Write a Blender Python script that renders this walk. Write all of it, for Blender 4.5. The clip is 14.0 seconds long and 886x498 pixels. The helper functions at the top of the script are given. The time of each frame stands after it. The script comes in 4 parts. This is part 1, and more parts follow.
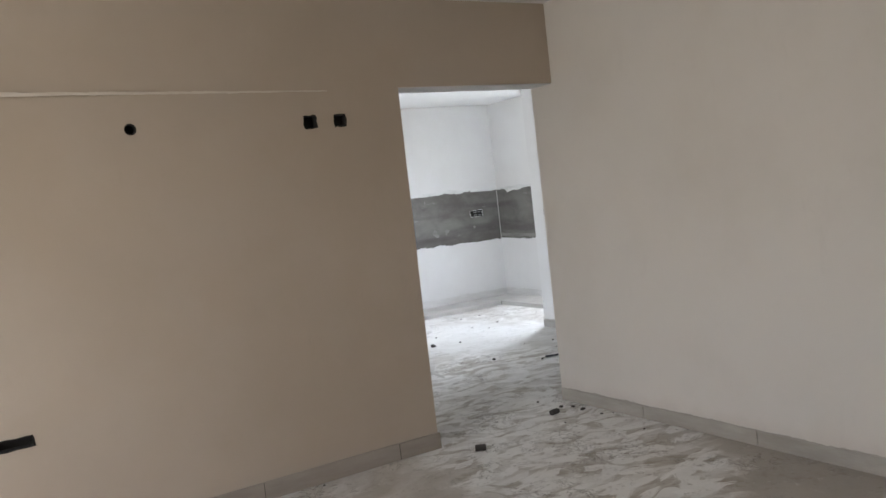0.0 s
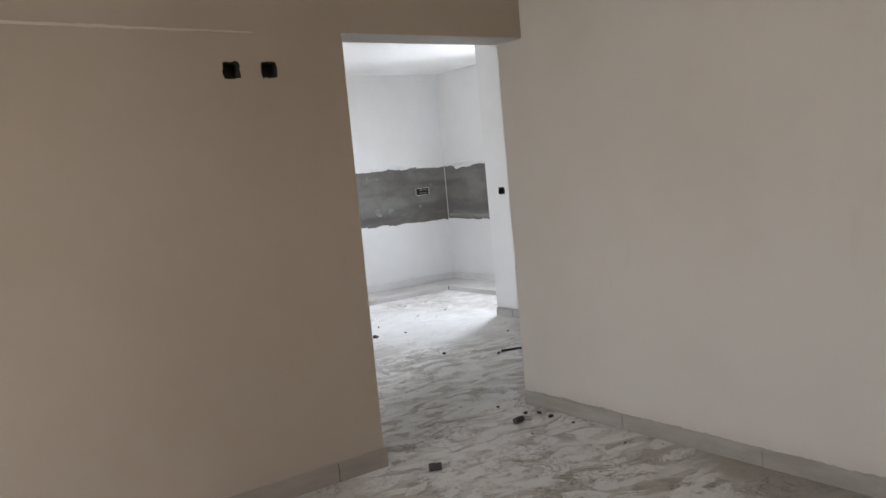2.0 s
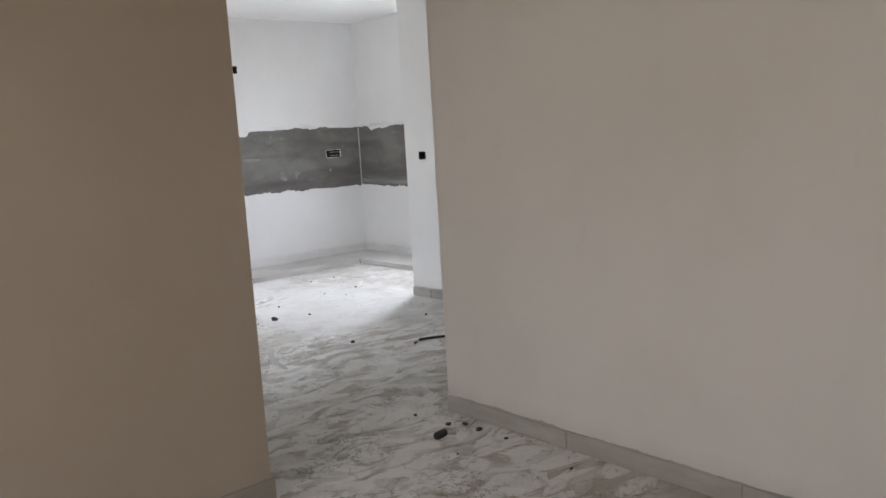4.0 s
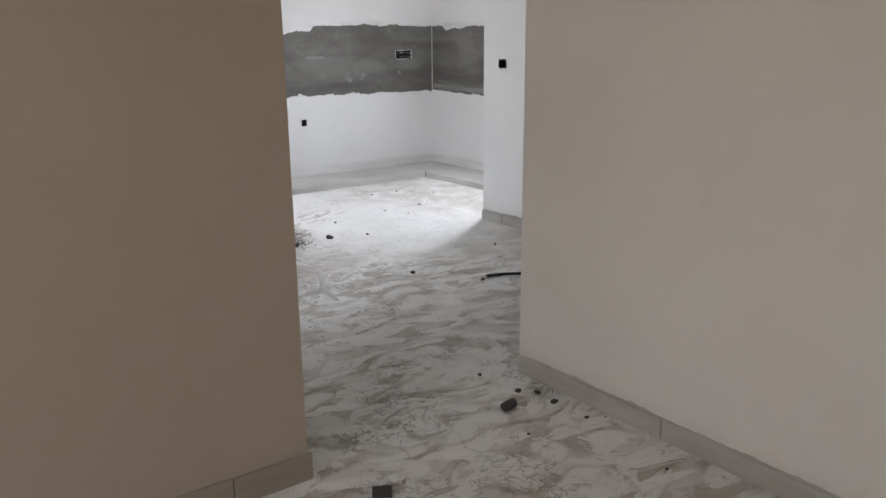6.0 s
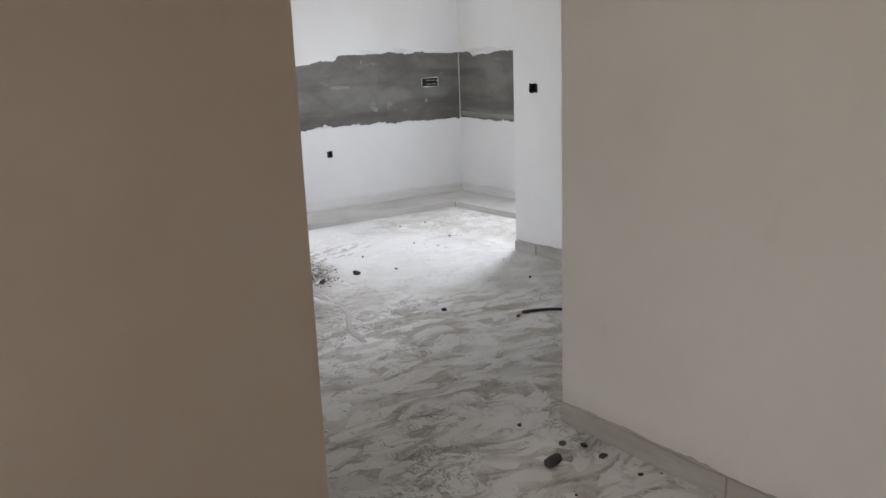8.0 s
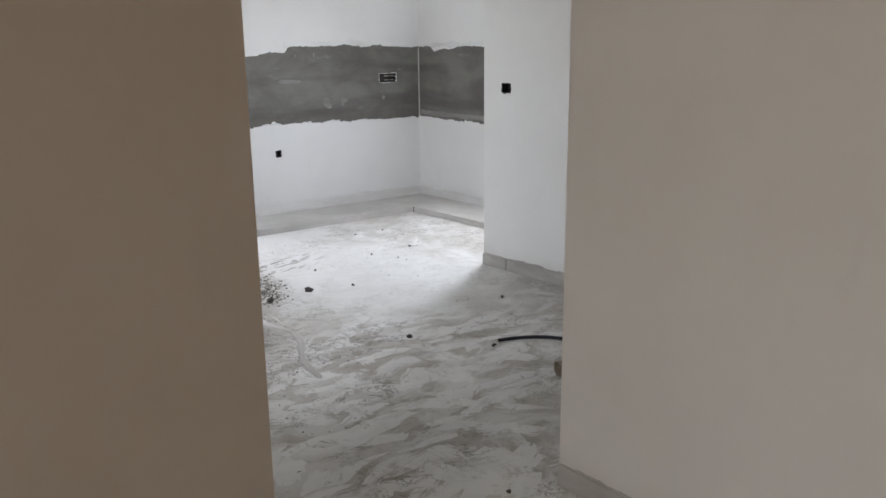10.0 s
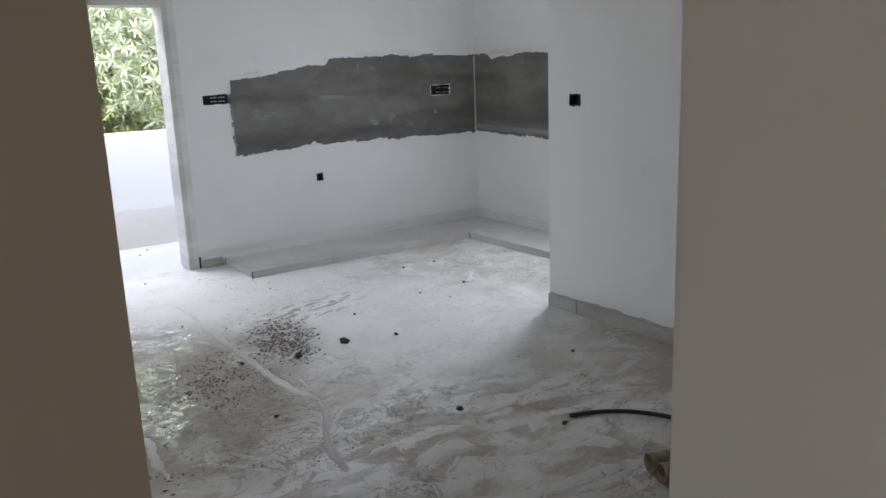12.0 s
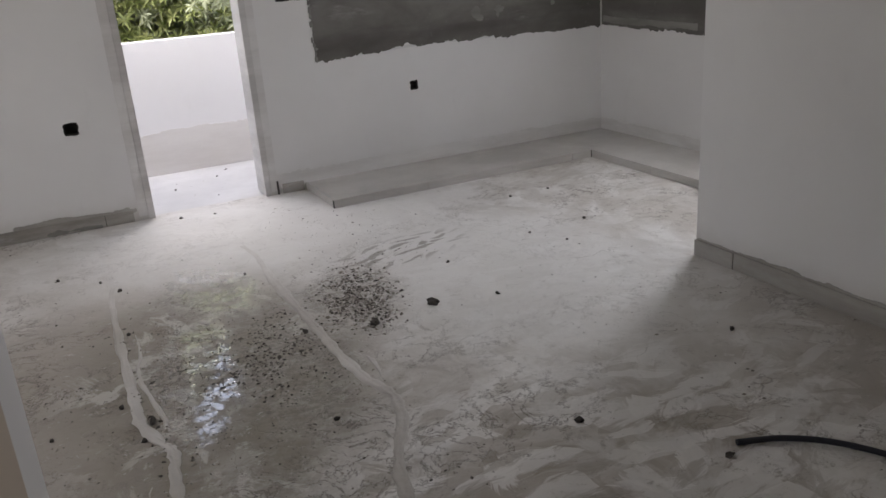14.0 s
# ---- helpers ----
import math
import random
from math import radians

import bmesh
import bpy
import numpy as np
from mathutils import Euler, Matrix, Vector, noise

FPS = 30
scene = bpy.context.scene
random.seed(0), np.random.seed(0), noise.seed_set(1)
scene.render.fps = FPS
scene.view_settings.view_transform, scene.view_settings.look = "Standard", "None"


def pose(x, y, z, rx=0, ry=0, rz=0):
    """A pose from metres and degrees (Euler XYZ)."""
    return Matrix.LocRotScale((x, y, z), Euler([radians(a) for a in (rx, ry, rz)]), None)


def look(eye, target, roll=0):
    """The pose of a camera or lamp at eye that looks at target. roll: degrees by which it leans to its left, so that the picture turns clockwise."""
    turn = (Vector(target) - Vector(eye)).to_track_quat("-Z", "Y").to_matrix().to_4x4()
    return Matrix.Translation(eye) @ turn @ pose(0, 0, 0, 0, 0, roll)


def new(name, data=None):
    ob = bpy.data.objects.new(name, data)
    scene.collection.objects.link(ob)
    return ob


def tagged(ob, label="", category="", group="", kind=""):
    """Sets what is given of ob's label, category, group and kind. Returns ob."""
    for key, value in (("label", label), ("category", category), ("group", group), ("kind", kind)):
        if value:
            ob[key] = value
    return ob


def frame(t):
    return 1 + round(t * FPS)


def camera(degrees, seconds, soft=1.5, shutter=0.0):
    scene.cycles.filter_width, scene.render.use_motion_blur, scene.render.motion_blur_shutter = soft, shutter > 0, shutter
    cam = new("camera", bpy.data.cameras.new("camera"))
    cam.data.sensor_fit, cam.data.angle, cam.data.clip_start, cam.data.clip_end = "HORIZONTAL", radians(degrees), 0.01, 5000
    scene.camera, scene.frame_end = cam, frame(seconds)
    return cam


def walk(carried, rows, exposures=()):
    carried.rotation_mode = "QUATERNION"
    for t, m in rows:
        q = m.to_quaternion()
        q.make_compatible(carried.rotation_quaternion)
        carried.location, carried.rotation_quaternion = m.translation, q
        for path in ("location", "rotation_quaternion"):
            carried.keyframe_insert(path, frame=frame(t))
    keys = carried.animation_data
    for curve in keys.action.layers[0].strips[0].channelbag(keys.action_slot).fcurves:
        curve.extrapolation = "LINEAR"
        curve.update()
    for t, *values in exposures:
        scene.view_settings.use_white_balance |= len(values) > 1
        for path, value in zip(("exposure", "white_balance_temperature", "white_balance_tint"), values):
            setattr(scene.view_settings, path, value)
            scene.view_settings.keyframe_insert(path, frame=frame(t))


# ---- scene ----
cam = camera(57.5, 14.0)
PATH = [
    (0, (-0.117, -0.479, 1.463), (0.92, 1.226, 1.331), -6.4),
    (0.5, (-0.041, -0.372, 1.456), (0.992, 1.334, 1.312), -6.1),
    (1, (0.068, -0.235, 1.451), (1.084, 1.485, 1.366), -4.9),
    (1.5, (0.136, -0.004, 1.432), (1.148, 1.713, 1.272), -2.9),
    (2, (0.23, 0.2, 1.424), (1.387, 1.82, 1.228), -5.3),
    (2.5, (0.372, 0.365, 1.47), (1.534, 1.993, 1.448), -7.9),
    (3, (0.513, 0.486, 1.452), (1.758, 2.048, 1.36), -8.2),
    (3.5, (0.62, 0.766, 1.449), (1.93, 2.27, 1.298), -3.5),
    (4, (0.736, 0.871, 1.393), (2.047, 2.352, 1.096), -3.3),
    (4.2, (0.858, 1.009, 1.448), (2.105, 2.527, 1.072), -1.6),
    (6.3, (1.145, 1.442, 1.41), (2.285, 2.999, 0.883), 0.1),
    (6.5, (1.186, 1.487, 1.404), (2.293, 3.07, 0.887), 1.0),
    (7, (1.252, 1.583, 1.411), (2.281, 3.211, 0.872), -1.2),
    (7.5, (1.247, 1.607, 1.42), (2.26, 3.258, 0.923), -1.8),
    (8, (1.254, 1.613, 1.404), (2.36, 3.215, 0.944), -2.2),
    (8.2, (1.248, 1.651, 1.401), (2.423, 3.198, 0.925), -1.1),
    (10.3, (1.551, 2.215, 1.406), (2.778, 3.721, 0.931), -0.4),
    (10.5, (1.603, 2.288, 1.39), (2.863, 3.76, 0.894), -0.5),
    (11, (1.737, 2.392, 1.412), (2.924, 3.925, 0.918), -3.9),
    (11.5, (1.882, 2.497, 1.401), (3.018, 4.083, 0.961), -3.5),
    (12, (1.986, 2.703, 1.398), (3.076, 4.320, 0.948), -2.2),
    (12.3, (2.1, 2.831, 1.372), (3.168, 4.453, 0.892), -3.8),
    (12.5, (2.119, 2.922, 1.39), (3.178, 4.533, 0.86), -4.0),
    (13, (2.328, 3.097, 1.387), (3.203, 4.823, 0.879), -2.2),
    (13.5, (2.428, 3.295, 1.363), (3.228, 5.028, 0.766), -2.4),
    (14, (2.512, 3.487, 1.356), (3.313, 5.188, 0.675), -4.2),
]
# seconds, stops, kelvin, tint
EXPOSURES = [(0.0, 2.88, 6200, 12), (3.5, 2.70, 6350, 14), (8.0, 2.66, 6400, 14), (10.5, 2.58, 6350, 13), (11.5, 2.25, 6300, 13), (12.0, 1.97, 6200, 13), (12.5, 1.8, 6200, 13),
             (13.0, 1.6, 6450, 13), (13.5, 1.52, 6650, 14), (14.0, 1.5, 6800, 17)]
walk(cam, [(t, look(eye, target, roll)) for t, eye, target, roll in PATH], EXPOSURES)
SKY, SUN, KITCHEN_W, FOYER_W, END_FILL_W, BALCONY_FILL_W = 0.15, 5.0, 10.8, 8.4, 8.5, 17.0
FOYER_LIGHT, FOYER_DARK = (0.66, 0.62, 0.575), (0.62, 0.575, 0.525)

# ---- light ----
world = bpy.data.worlds.new("sky")
scene.world = world
world.use_nodes = True
wn = world.node_tree.nodes
bg = wn["Background"]
sky = wn.new("ShaderNodeTexSky")
sky.sky_type = "NISHITA"
sky.sun_disc = False
sky.sun_elevation, sky.sun_rotation = radians(41), radians(200)
sky.air_density, sky.dust_density, sky.ozone_density = 1.0, 2.5, 1.0
overcast = wn.new("ShaderNodeHueSaturation")
overcast.inputs["Saturation"].default_value = 0.55
overcast.inputs["Value"].default_value = 1.25
world.node_tree.links.new(sky.outputs[0], overcast.inputs["Color"])
world.node_tree.links.new(overcast.outputs[0], bg.inputs[0])
bg.inputs[1].default_value = SKY

sun_data = bpy.data.lights.new("sun", "SUN")
sun_data.energy, sun_data.angle, sun_data.color = SUN, radians(20), (1.0, 0.97, 0.93)
sun = new("sun", sun_data)
sun.matrix_world = look((-3.0, -8.0, 7.4), (0, 0, 0))


def area_lamp(name, place, target, w, h, watts, colour):
    data = bpy.data.lights.new(name, "AREA")
    data.shape, data.size, data.size_y, data.energy, data.color = "RECTANGLE", w, h, watts, colour
    lamp = new(name, data)
    lamp.matrix_world = look(place, target)
    return lamp


area_lamp("foyer_window_light", (-3.05, 1.8, 1.5), (-1.0, 1.6, 1.35), 1.9, 1.25, FOYER_W, (1.0, 0.955, 0.89))
# fill lamp added at the unseen kitchen end to brighten pier and floor
area_lamp("kitchen_end_light", (-0.62, 6.9, 1.5), (1.0, 6.9, 1.3), 1.9, 1.15, END_FILL_W, (0.96, 0.98, 1.0))
area_lamp("kitchen_window_light", (6.42, 6.93, 1.65), (5.6, 6.42, 1.05), 0.5, 0.9, KITCHEN_W, (0.88, 0.94, 1.0))

# unseen lamp added above the doorway outside, in place of the sky's light
area_lamp("balcony_light", (3.35, 9.25, 2.55), (3.3, 7.6, 0.3), 1.1, 0.6, BALCONY_FILL_W, (0.98, 0.98, 1.0))


# ---- materials ----
def socket(node, name, value):
    node.inputs[name].default_value = value


class Mat:
    """A small builder of node materials."""

    def __init__(self, name, rough=0.7, metal=0.0, colour=(0.5, 0.5, 0.5)):
        self.m = bpy.data.materials.new(name)
        self.m.use_nodes = True
        self.n, self.l = self.m.node_tree.nodes, self.m.node_tree.links
        self.b = self.n["Principled BSDF"]
        socket(self.b, "Roughness", rough)
        socket(self.b, "Metallic", metal)
        socket(self.b, "Base Color", (*colour, 1))
        self.co = self.n.new("ShaderNodeTexCoord").outputs["Object"]

    def mapped(self, scale=(1, 1, 1), turn=0.0, place=(0, 0, 0)):
        m = self.n.new("ShaderNodeMapping")
        socket(m, "Scale", scale)
        socket(m, "Rotation", (0, 0, radians(turn)))
        socket(m, "Location", place)
        self.l.new(self.co, m.inputs[0])
        return m.outputs[0]

    def noise(self, scale, detail=4, rough=0.55, co=None, warp=0.0):
        t = self.n.new("ShaderNodeTexNoise")
        socket(t, "Scale", scale)
        socket(t, "Detail", detail)
        socket(t, "Roughness", rough)
        socket(t, "Distortion", warp)
        self.l.new(co or self.co, t.inputs["Vector"])
        return t.outputs["Fac"]

    def ramp(self, fac, a, b, va=0.0, vb=1.0):
        r = self.n.new("ShaderNodeMapRange")
        r.interpolation_type = "SMOOTHSTEP"
        for i, v in enumerate((a, b, va, vb)):
            r.inputs[i + 1].default_value = v
        self.l.new(fac, r.inputs[0])
        return r.outputs[0]

    def math(self, op, a, b=0.0, clamp=False):
        t = self.n.new("ShaderNodeMath")
        t.operation, t.use_clamp = op, clamp
        for i, v in enumerate((a, b)):
            if isinstance(v, (int, float)):
                t.inputs[i].default_value = v
            else:
                self.l.new(v, t.inputs[i])
        return t.outputs[0]

    def mix(self, fac, a, b):
        t = self.n.new("ShaderNodeMix")
        t.data_type = "RGBA"
        for i, v in ((0, fac), (6, a), (7, b)):
            if isinstance(v, (int, float)):
                t.inputs[i].default_value = v
            elif isinstance(v, tuple):
                t.inputs[i].default_value = (*v, 1)
            else:
                self.l.new(v, t.inputs[i])
        return t.outputs[2]

    def colour(self, c):
        self.l.new(c, self.b.inputs["Base Color"])
        return self

    def rough(self, r):
        self.l.new(r, self.b.inputs["Roughness"])
        return self

    def bump(self, h, strength=0.3, distance=0.01):
        t = self.n.new("ShaderNodeBump")
        socket(t, "Strength", strength)
        socket(t, "Distance", distance)
        self.l.new(h, t.inputs["Height"])
        self.l.new(t.outputs[0], self.b.inputs["Normal"])
        return self

    def xyz(self):
        s = self.n.new("ShaderNodeSeparateXYZ")
        self.l.new(self.co, s.inputs[0])
        return s.outputs

    def island(self):
        return self.n.new("ShaderNodeNewGeometry").outputs["Random Per Island"]

    def object_random(self):
        return self.n.new("ShaderNodeObjectInfo").outputs["Random"]

    def spot(self, x, y, rx, ry, soft=0.5, turn=0.0, wobble=0.25, wscale=3.0):
        """1 inside a ragged ellipse on the floor, 0 outside."""
        m = self.n.new("ShaderNodeMapping")
        m.vector_type = "TEXTURE"
        socket(m, "Location", (x, y, 0))
        socket(m, "Rotation", (0, 0, radians(turn)))
        socket(m, "Scale", (rx, ry, 1))
        self.l.new(self.co, m.inputs[0])
        v = self.n.new("ShaderNodeVectorMath")
        v.operation = "LENGTH"
        self.l.new(m.outputs[0], v.inputs[0])
        w = self.math("MULTIPLY_ADD", self.noise(wscale, 5, 0.6), 2 * wobble)
        w.node.inputs[2].default_value = -wobble
        d = self.math("ADD", v.outputs["Value"], w)
        return self.ramp(d, 1 + soft / 2, 1 - soft / 2)


def paint(name, light, dark, marks=0.25):
    """Matt wall paint over hand-trowelled putty, with faint clouds and scuffs."""
    m = Mat(name, 0.62)
    cloud = m.ramp(m.noise(0.9, 5, 0.6), 0.35, 0.7)
    scuff = m.ramp(m.noise(6.0, 8, 0.7, m.mapped((1, 1, 0.35))), 0.58, 0.75, 0, marks)
    z = m.xyz()[2]
    low = m.math("MULTIPLY", m.ramp(m.math("ADD", z, m.math("MULTIPLY", m.noise(7, 6, 0.65), 0.12)), 0.24, 0.07), 0.45)
    c = m.mix(cloud, light, dark)
    c = m.mix(scuff, c, tuple(0.86 * v for v in dark))
    c = m.mix(low, c, (0.42, 0.40, 0.365))
    m.colour(c)
    h = m.math("ADD", m.math("MULTIPLY", m.noise(2.2, 3, 0.5), 1.0), m.math("MULTIPLY", m.noise(60, 4, 0.6), 0.06))
    m.bump(h, 0.35, 0.012)
    return m.m


PAINT_FOYER = paint("cream_wall_paint", FOYER_LIGHT, FOYER_DARK)
# tan of the dividing wall; on the splayed wall it stands for shade
TAN_AND_SHADE = paint("tan_paint_and_shade", (0.515, 0.435, 0.35), (0.475, 0.395, 0.31))
PAINT_KITCHEN = paint("white_wall_paint", (0.665, 0.66, 0.65), (0.62, 0.61, 0.60))
PAINT_CEILING = paint("ceiling_paint", (0.80, 0.80, 0.79), (0.78, 0.78, 0.77), 0.1)


def brushed(m, cells, length, width, seed, lo=0.40, hi=0.60):
    """Overlapping brush or trowel strokes: each patch of floor has its own direction."""
    warp = m.n.new("ShaderNodeTexNoise")
    socket(warp, "Scale", 3.0)
    socket(warp, "Detail", 4)
    m.l.new(m.mapped((1, 1, 1), 0, (seed, seed * 2, 0)), warp.inputs["Vector"])
    move = m.n.new("ShaderNodeVectorMath")
    move.operation = "MULTIPLY_ADD"
    m.l.new(warp.outputs["Color"], move.inputs[0])
    move.inputs[1].default_value = (0.32, 0.32, 0.0)
    m.l.new(m.co, move.inputs[2])
    cell = m.n.new("ShaderNodeTexVoronoi")
    socket(cell, "Scale", cells)
    m.l.new(move.outputs[0], cell.inputs["Vector"])
    angle = m.n.new("ShaderNodeSeparateColor")
    m.l.new(cell.outputs["Color"], angle.inputs[0])
    turn = m.n.new("ShaderNodeVectorRotate")
    turn.rotation_type = "Z_AXIS"
    m.l.new(move.outputs[0], turn.inputs["Vector"])
    m.l.new(m.math("MULTIPLY", angle.outputs[0], 3.4), turn.inputs["Angle"])
    size = m.n.new("ShaderNodeMapping")
    socket(size, "Scale", (1 / length, 1 / width, 1))
    m.l.new(turn.outputs[0], size.inputs[0])
    return m.ramp(m.noise(1.0, 6, 0.62, size.outputs[0], 0.3), lo, hi)


def strokes(m, scale, length, width, seed, lean, swing=1.5, soft=0.4, breakup=1.0):
    """Separate wiped strokes, one in each cell: how much of it covers a point, and a random number for each."""
    warp = m.n.new("ShaderNodeTexNoise")
    socket(warp, "Scale", 2.5)
    socket(warp, "Detail", 3)
    m.l.new(m.co, warp.inputs["Vector"])
    move = m.n.new("ShaderNodeVectorMath")
    move.operation = "MULTIPLY_ADD"
    m.l.new(warp.outputs["Color"], move.inputs[0])
    move.inputs[1].default_value = (0.22, 0.22, 0.0)
    m.l.new(m.co, move.inputs[2])
    flow = m.n.new("ShaderNodeMapping")
    socket(flow, "Location", (seed * 3.7, seed * 1.3, 0))
    socket(flow, "Rotation", (0, 0, radians(-lean)))
    socket(flow, "Scale", (1, 1.9, 1))
    m.l.new(move.outputs[0], flow.inputs[0])
    cell = m.n.new("ShaderNodeTexVoronoi")
    cell.voronoi_dimensions = "2D"
    socket(cell, "Scale", scale)
    m.l.new(flow.outputs[0], cell.inputs["Vector"])
    local = m.n.new("ShaderNodeVectorMath")
    local.operation = "SUBTRACT"
    m.l.new(flow.outputs[0], local.inputs[0])
    m.l.new(cell.outputs["Position"], local.inputs[1])
    rnd = m.n.new("ShaderNodeSeparateColor")
    m.l.new(cell.outputs["Color"], rnd.inputs[0])
    turn = m.n.new("ShaderNodeVectorRotate")
    turn.rotation_type = "Z_AXIS"
    m.l.new(local.outputs[0], turn.inputs["Vector"])
    m.l.new(m.math("MULTIPLY", m.math("SUBTRACT", rnd.outputs[0], 0.5), swing), turn.inputs["Angle"])
    d = m.n.new("ShaderNodeSeparateXYZ")
    m.l.new(turn.outputs[0], d.inputs[0])
    ax, ay = m.math("DIVIDE", d.outputs[0], length), m.math("DIVIDE", d.outputs[1], width)
    edge = m.math("SUBTRACT", 1.0, m.math("SQRT", m.math("ADD", m.math("MULTIPLY", ax, ax), m.math("MULTIPLY", ay, ay))))
    place = m.n.new("ShaderNodeCombineXYZ")
    m.l.new(m.math("MULTIPLY", ax, 1.0), place.inputs[0])
    m.l.new(m.math("MULTIPLY", ay, 2.6), place.inputs[1])
    m.l.new(m.math("MULTIPLY", rnd.outputs[1], 60.0), place.inputs[2])
    grain = m.math("MULTIPLY", m.math("SUBTRACT", m.noise(1.0, 6, 0.65, place.outputs[0], 0.5), 0.5), breakup * 2.2)
    return m.ramp(m.math("ADD", edge, grain), 0.15, 0.15 + soft), rnd.outputs[2]


def floor_material():
    m = Mat("dusty_stone_floor", 0.6)
    tile = m.mix(m.ramp(m.noise(2.5, 7, 0.65), 0.3, 0.7), (0.33, 0.298, 0.26), (0.43, 0.397, 0.354))
    # a film of plaster dust, wiped in all directions
    wiped = brushed(m, 1.6, 0.42, 0.16, 5.0, 0.34, 0.68)
    dust = m.math("MULTIPLY", m.ramp(m.noise(1.3, 8, 0.68), 0.36, 0.66, 0.2, 0.9), m.math("MULTIPLY_ADD", wiped, 0.6))
    dust.node.inputs[1].default_value = 0.5
    dust = m.math("ADD", m.math("MULTIPLY", dust, 0.9), m.math("MULTIPLY", wiped, 0.18), True)
    # bare, trodden stone with little dust; beside pilaster and pier also painted shade
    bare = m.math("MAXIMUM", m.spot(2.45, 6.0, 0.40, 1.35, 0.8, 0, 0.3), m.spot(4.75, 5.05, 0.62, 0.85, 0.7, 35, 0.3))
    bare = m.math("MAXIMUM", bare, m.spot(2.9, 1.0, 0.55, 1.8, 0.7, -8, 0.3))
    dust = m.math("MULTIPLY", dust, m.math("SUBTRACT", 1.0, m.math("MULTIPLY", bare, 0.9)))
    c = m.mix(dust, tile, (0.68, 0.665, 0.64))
    # strokes of white putty round the threshold
    s = m.ramp(m.noise(5.5, 7, 0.66, m.mapped((1, 1, 1), 0, (6, 2, 0)), 0.5), 0.40, 0.60)
    zone = m.math("MAXIMUM", m.spot(2.75, 3.45, 0.72, 1.45, 0.6, -12, 0.35), m.math("MULTIPLY", m.spot(3.35, 4.85, 1.25, 0.75, 0.9, 15, 0.4), 0.5))
    white = m.math("MULTIPLY", s, zone)
    c = m.mix(m.math("MULTIPLY", zone, 0.5), c, (0.50, 0.47, 0.43))
    c = m.mix(m.math("MULTIPLY", white, 0.7), c, (0.68, 0.665, 0.64))
    heap = white
    for scale, length, width, seed, lean, tint, amount, soft in (
            (3.2, 0.24, 0.16, 1, -35, (0.42, 0.385, 0.335), 0.7, 0.6), (4.2, 0.17, 0.11, 3, 130, (0.37, 0.33, 0.28), 0.6, 0.6), (6.0, 0.12, 0.06, 5, 70, (0.31, 0.27, 0.22), 0.65, 0.5),
            (3.6, 0.24, 0.17, 2, -60, (0.68, 0.665, 0.64), 0.9, 0.5), (4.0, 0.24, 0.11, 4, 48, (0.76, 0.75, 0.73), 0.95, 0.3), (5.0, 0.20, 0.075, 6, 110, (0.78, 0.77, 0.75), 0.9, 0.25),
            (4.6, 0.22, 0.06, 7, 150, (0.80, 0.79, 0.77), 0.9, 0.25)):
        mask, rnd = strokes(m, scale, length, width, seed, lean, 2.4, soft)
        chosen = m.ramp(rnd, 0.30, 0.42) if amount < 0.8 else m.ramp(rnd, 0.35, 0.5)
        mask = m.math("MULTIPLY", m.math("MULTIPLY", mask, chosen), m.math("MULTIPLY", m.ramp(zone, 0.05, 0.6), amount))
        c = m.mix(mask, c, tint)
        if amount > 0.8:
            heap = m.math("MAXIMUM", heap, mask)
    # thinner strokes over the rest of the kitchen floor
    rest = m.math("MULTIPLY", m.spot(3.9, 5.7, 1.3, 1.2, 0.8, 0, 0.3), 0.6)
    for scale, length, width, seed, lean, tint in ((3.0, 0.26, 0.12, 8, 60, (0.66, 0.65, 0.63)), (4.6, 0.12, 0.08, 9, 30, (0.36, 0.33, 0.29)), (3.6, 0.20, 0.07, 10, 115, (0.70, 0.69, 0.67))):
        mask, rnd = strokes(m, scale, length, width, seed, lean, 1.8, 0.6, 1.3)
        c = m.mix(m.math("MULTIPLY", m.math("MULTIPLY", mask, m.ramp(rnd, 0.4, 0.5)), rest), c, tint)
    # rust-brown rubbed marks
    brown = m.math("MULTIPLY", m.ramp(m.noise(4.5, 7, 0.7, m.mapped((1, 1, 1), 0, (2, 7, 0))), 0.56, 0.72), 0.55)
    c = m.mix(brown, c, (0.24, 0.195, 0.15))
    # dry chalky powder plus painted daylight, before balcony door and along middle of room
    powder_and_light = m.math("MAXIMUM", m.spot(3.45, 7.75, 1.25, 0.75, 0.9, 0, 0.35), m.spot(4.15, 6.55, 0.75, 1.25, 0.9, 22, 0.4))
    c = m.mix(m.math("MULTIPLY", powder_and_light, 0.72), c, (0.71, 0.705, 0.69))
    # trowel marks in the screed before the plinth
    screed = m.spot(3.92, 6.98, 0.36, 0.17, 0.7, 12, 0.4, 5)
    mask, rnd = strokes(m, 6.0, 0.15, 0.05, 12, 30, 1.0, 0.3)
    c = m.mix(m.math("MULTIPLY", mask, screed), c, (0.66, 0.65, 0.64))
    mask, rnd = strokes(m, 7.0, 0.13, 0.03, 13, 40, 0.9, 0.3)
    marks = m.math("MULTIPLY", mask, screed)
    c = m.mix(m.math("MULTIPLY", marks, 0.75), c, (0.24, 0.225, 0.20))
    # damp grit
    grit = m.math("MAXIMUM", m.spot(3.05, 6.15, 0.26, 0.48, 0.9, -8, 0.7, 4), m.spot(3.54, 6.57, 0.20, 0.36, 0.8, -12, 0.7, 5))
    damp = m.spot(2.88, 6.2, 0.50, 1.0, 0.6, -6, 0.4, 3)
    c = m.mix(m.math("MULTIPLY", damp, m.ramp(m.noise(6, 7, 0.7), 0.38, 0.60, 0.5, 0.95)), c, (0.25, 0.225, 0.185))
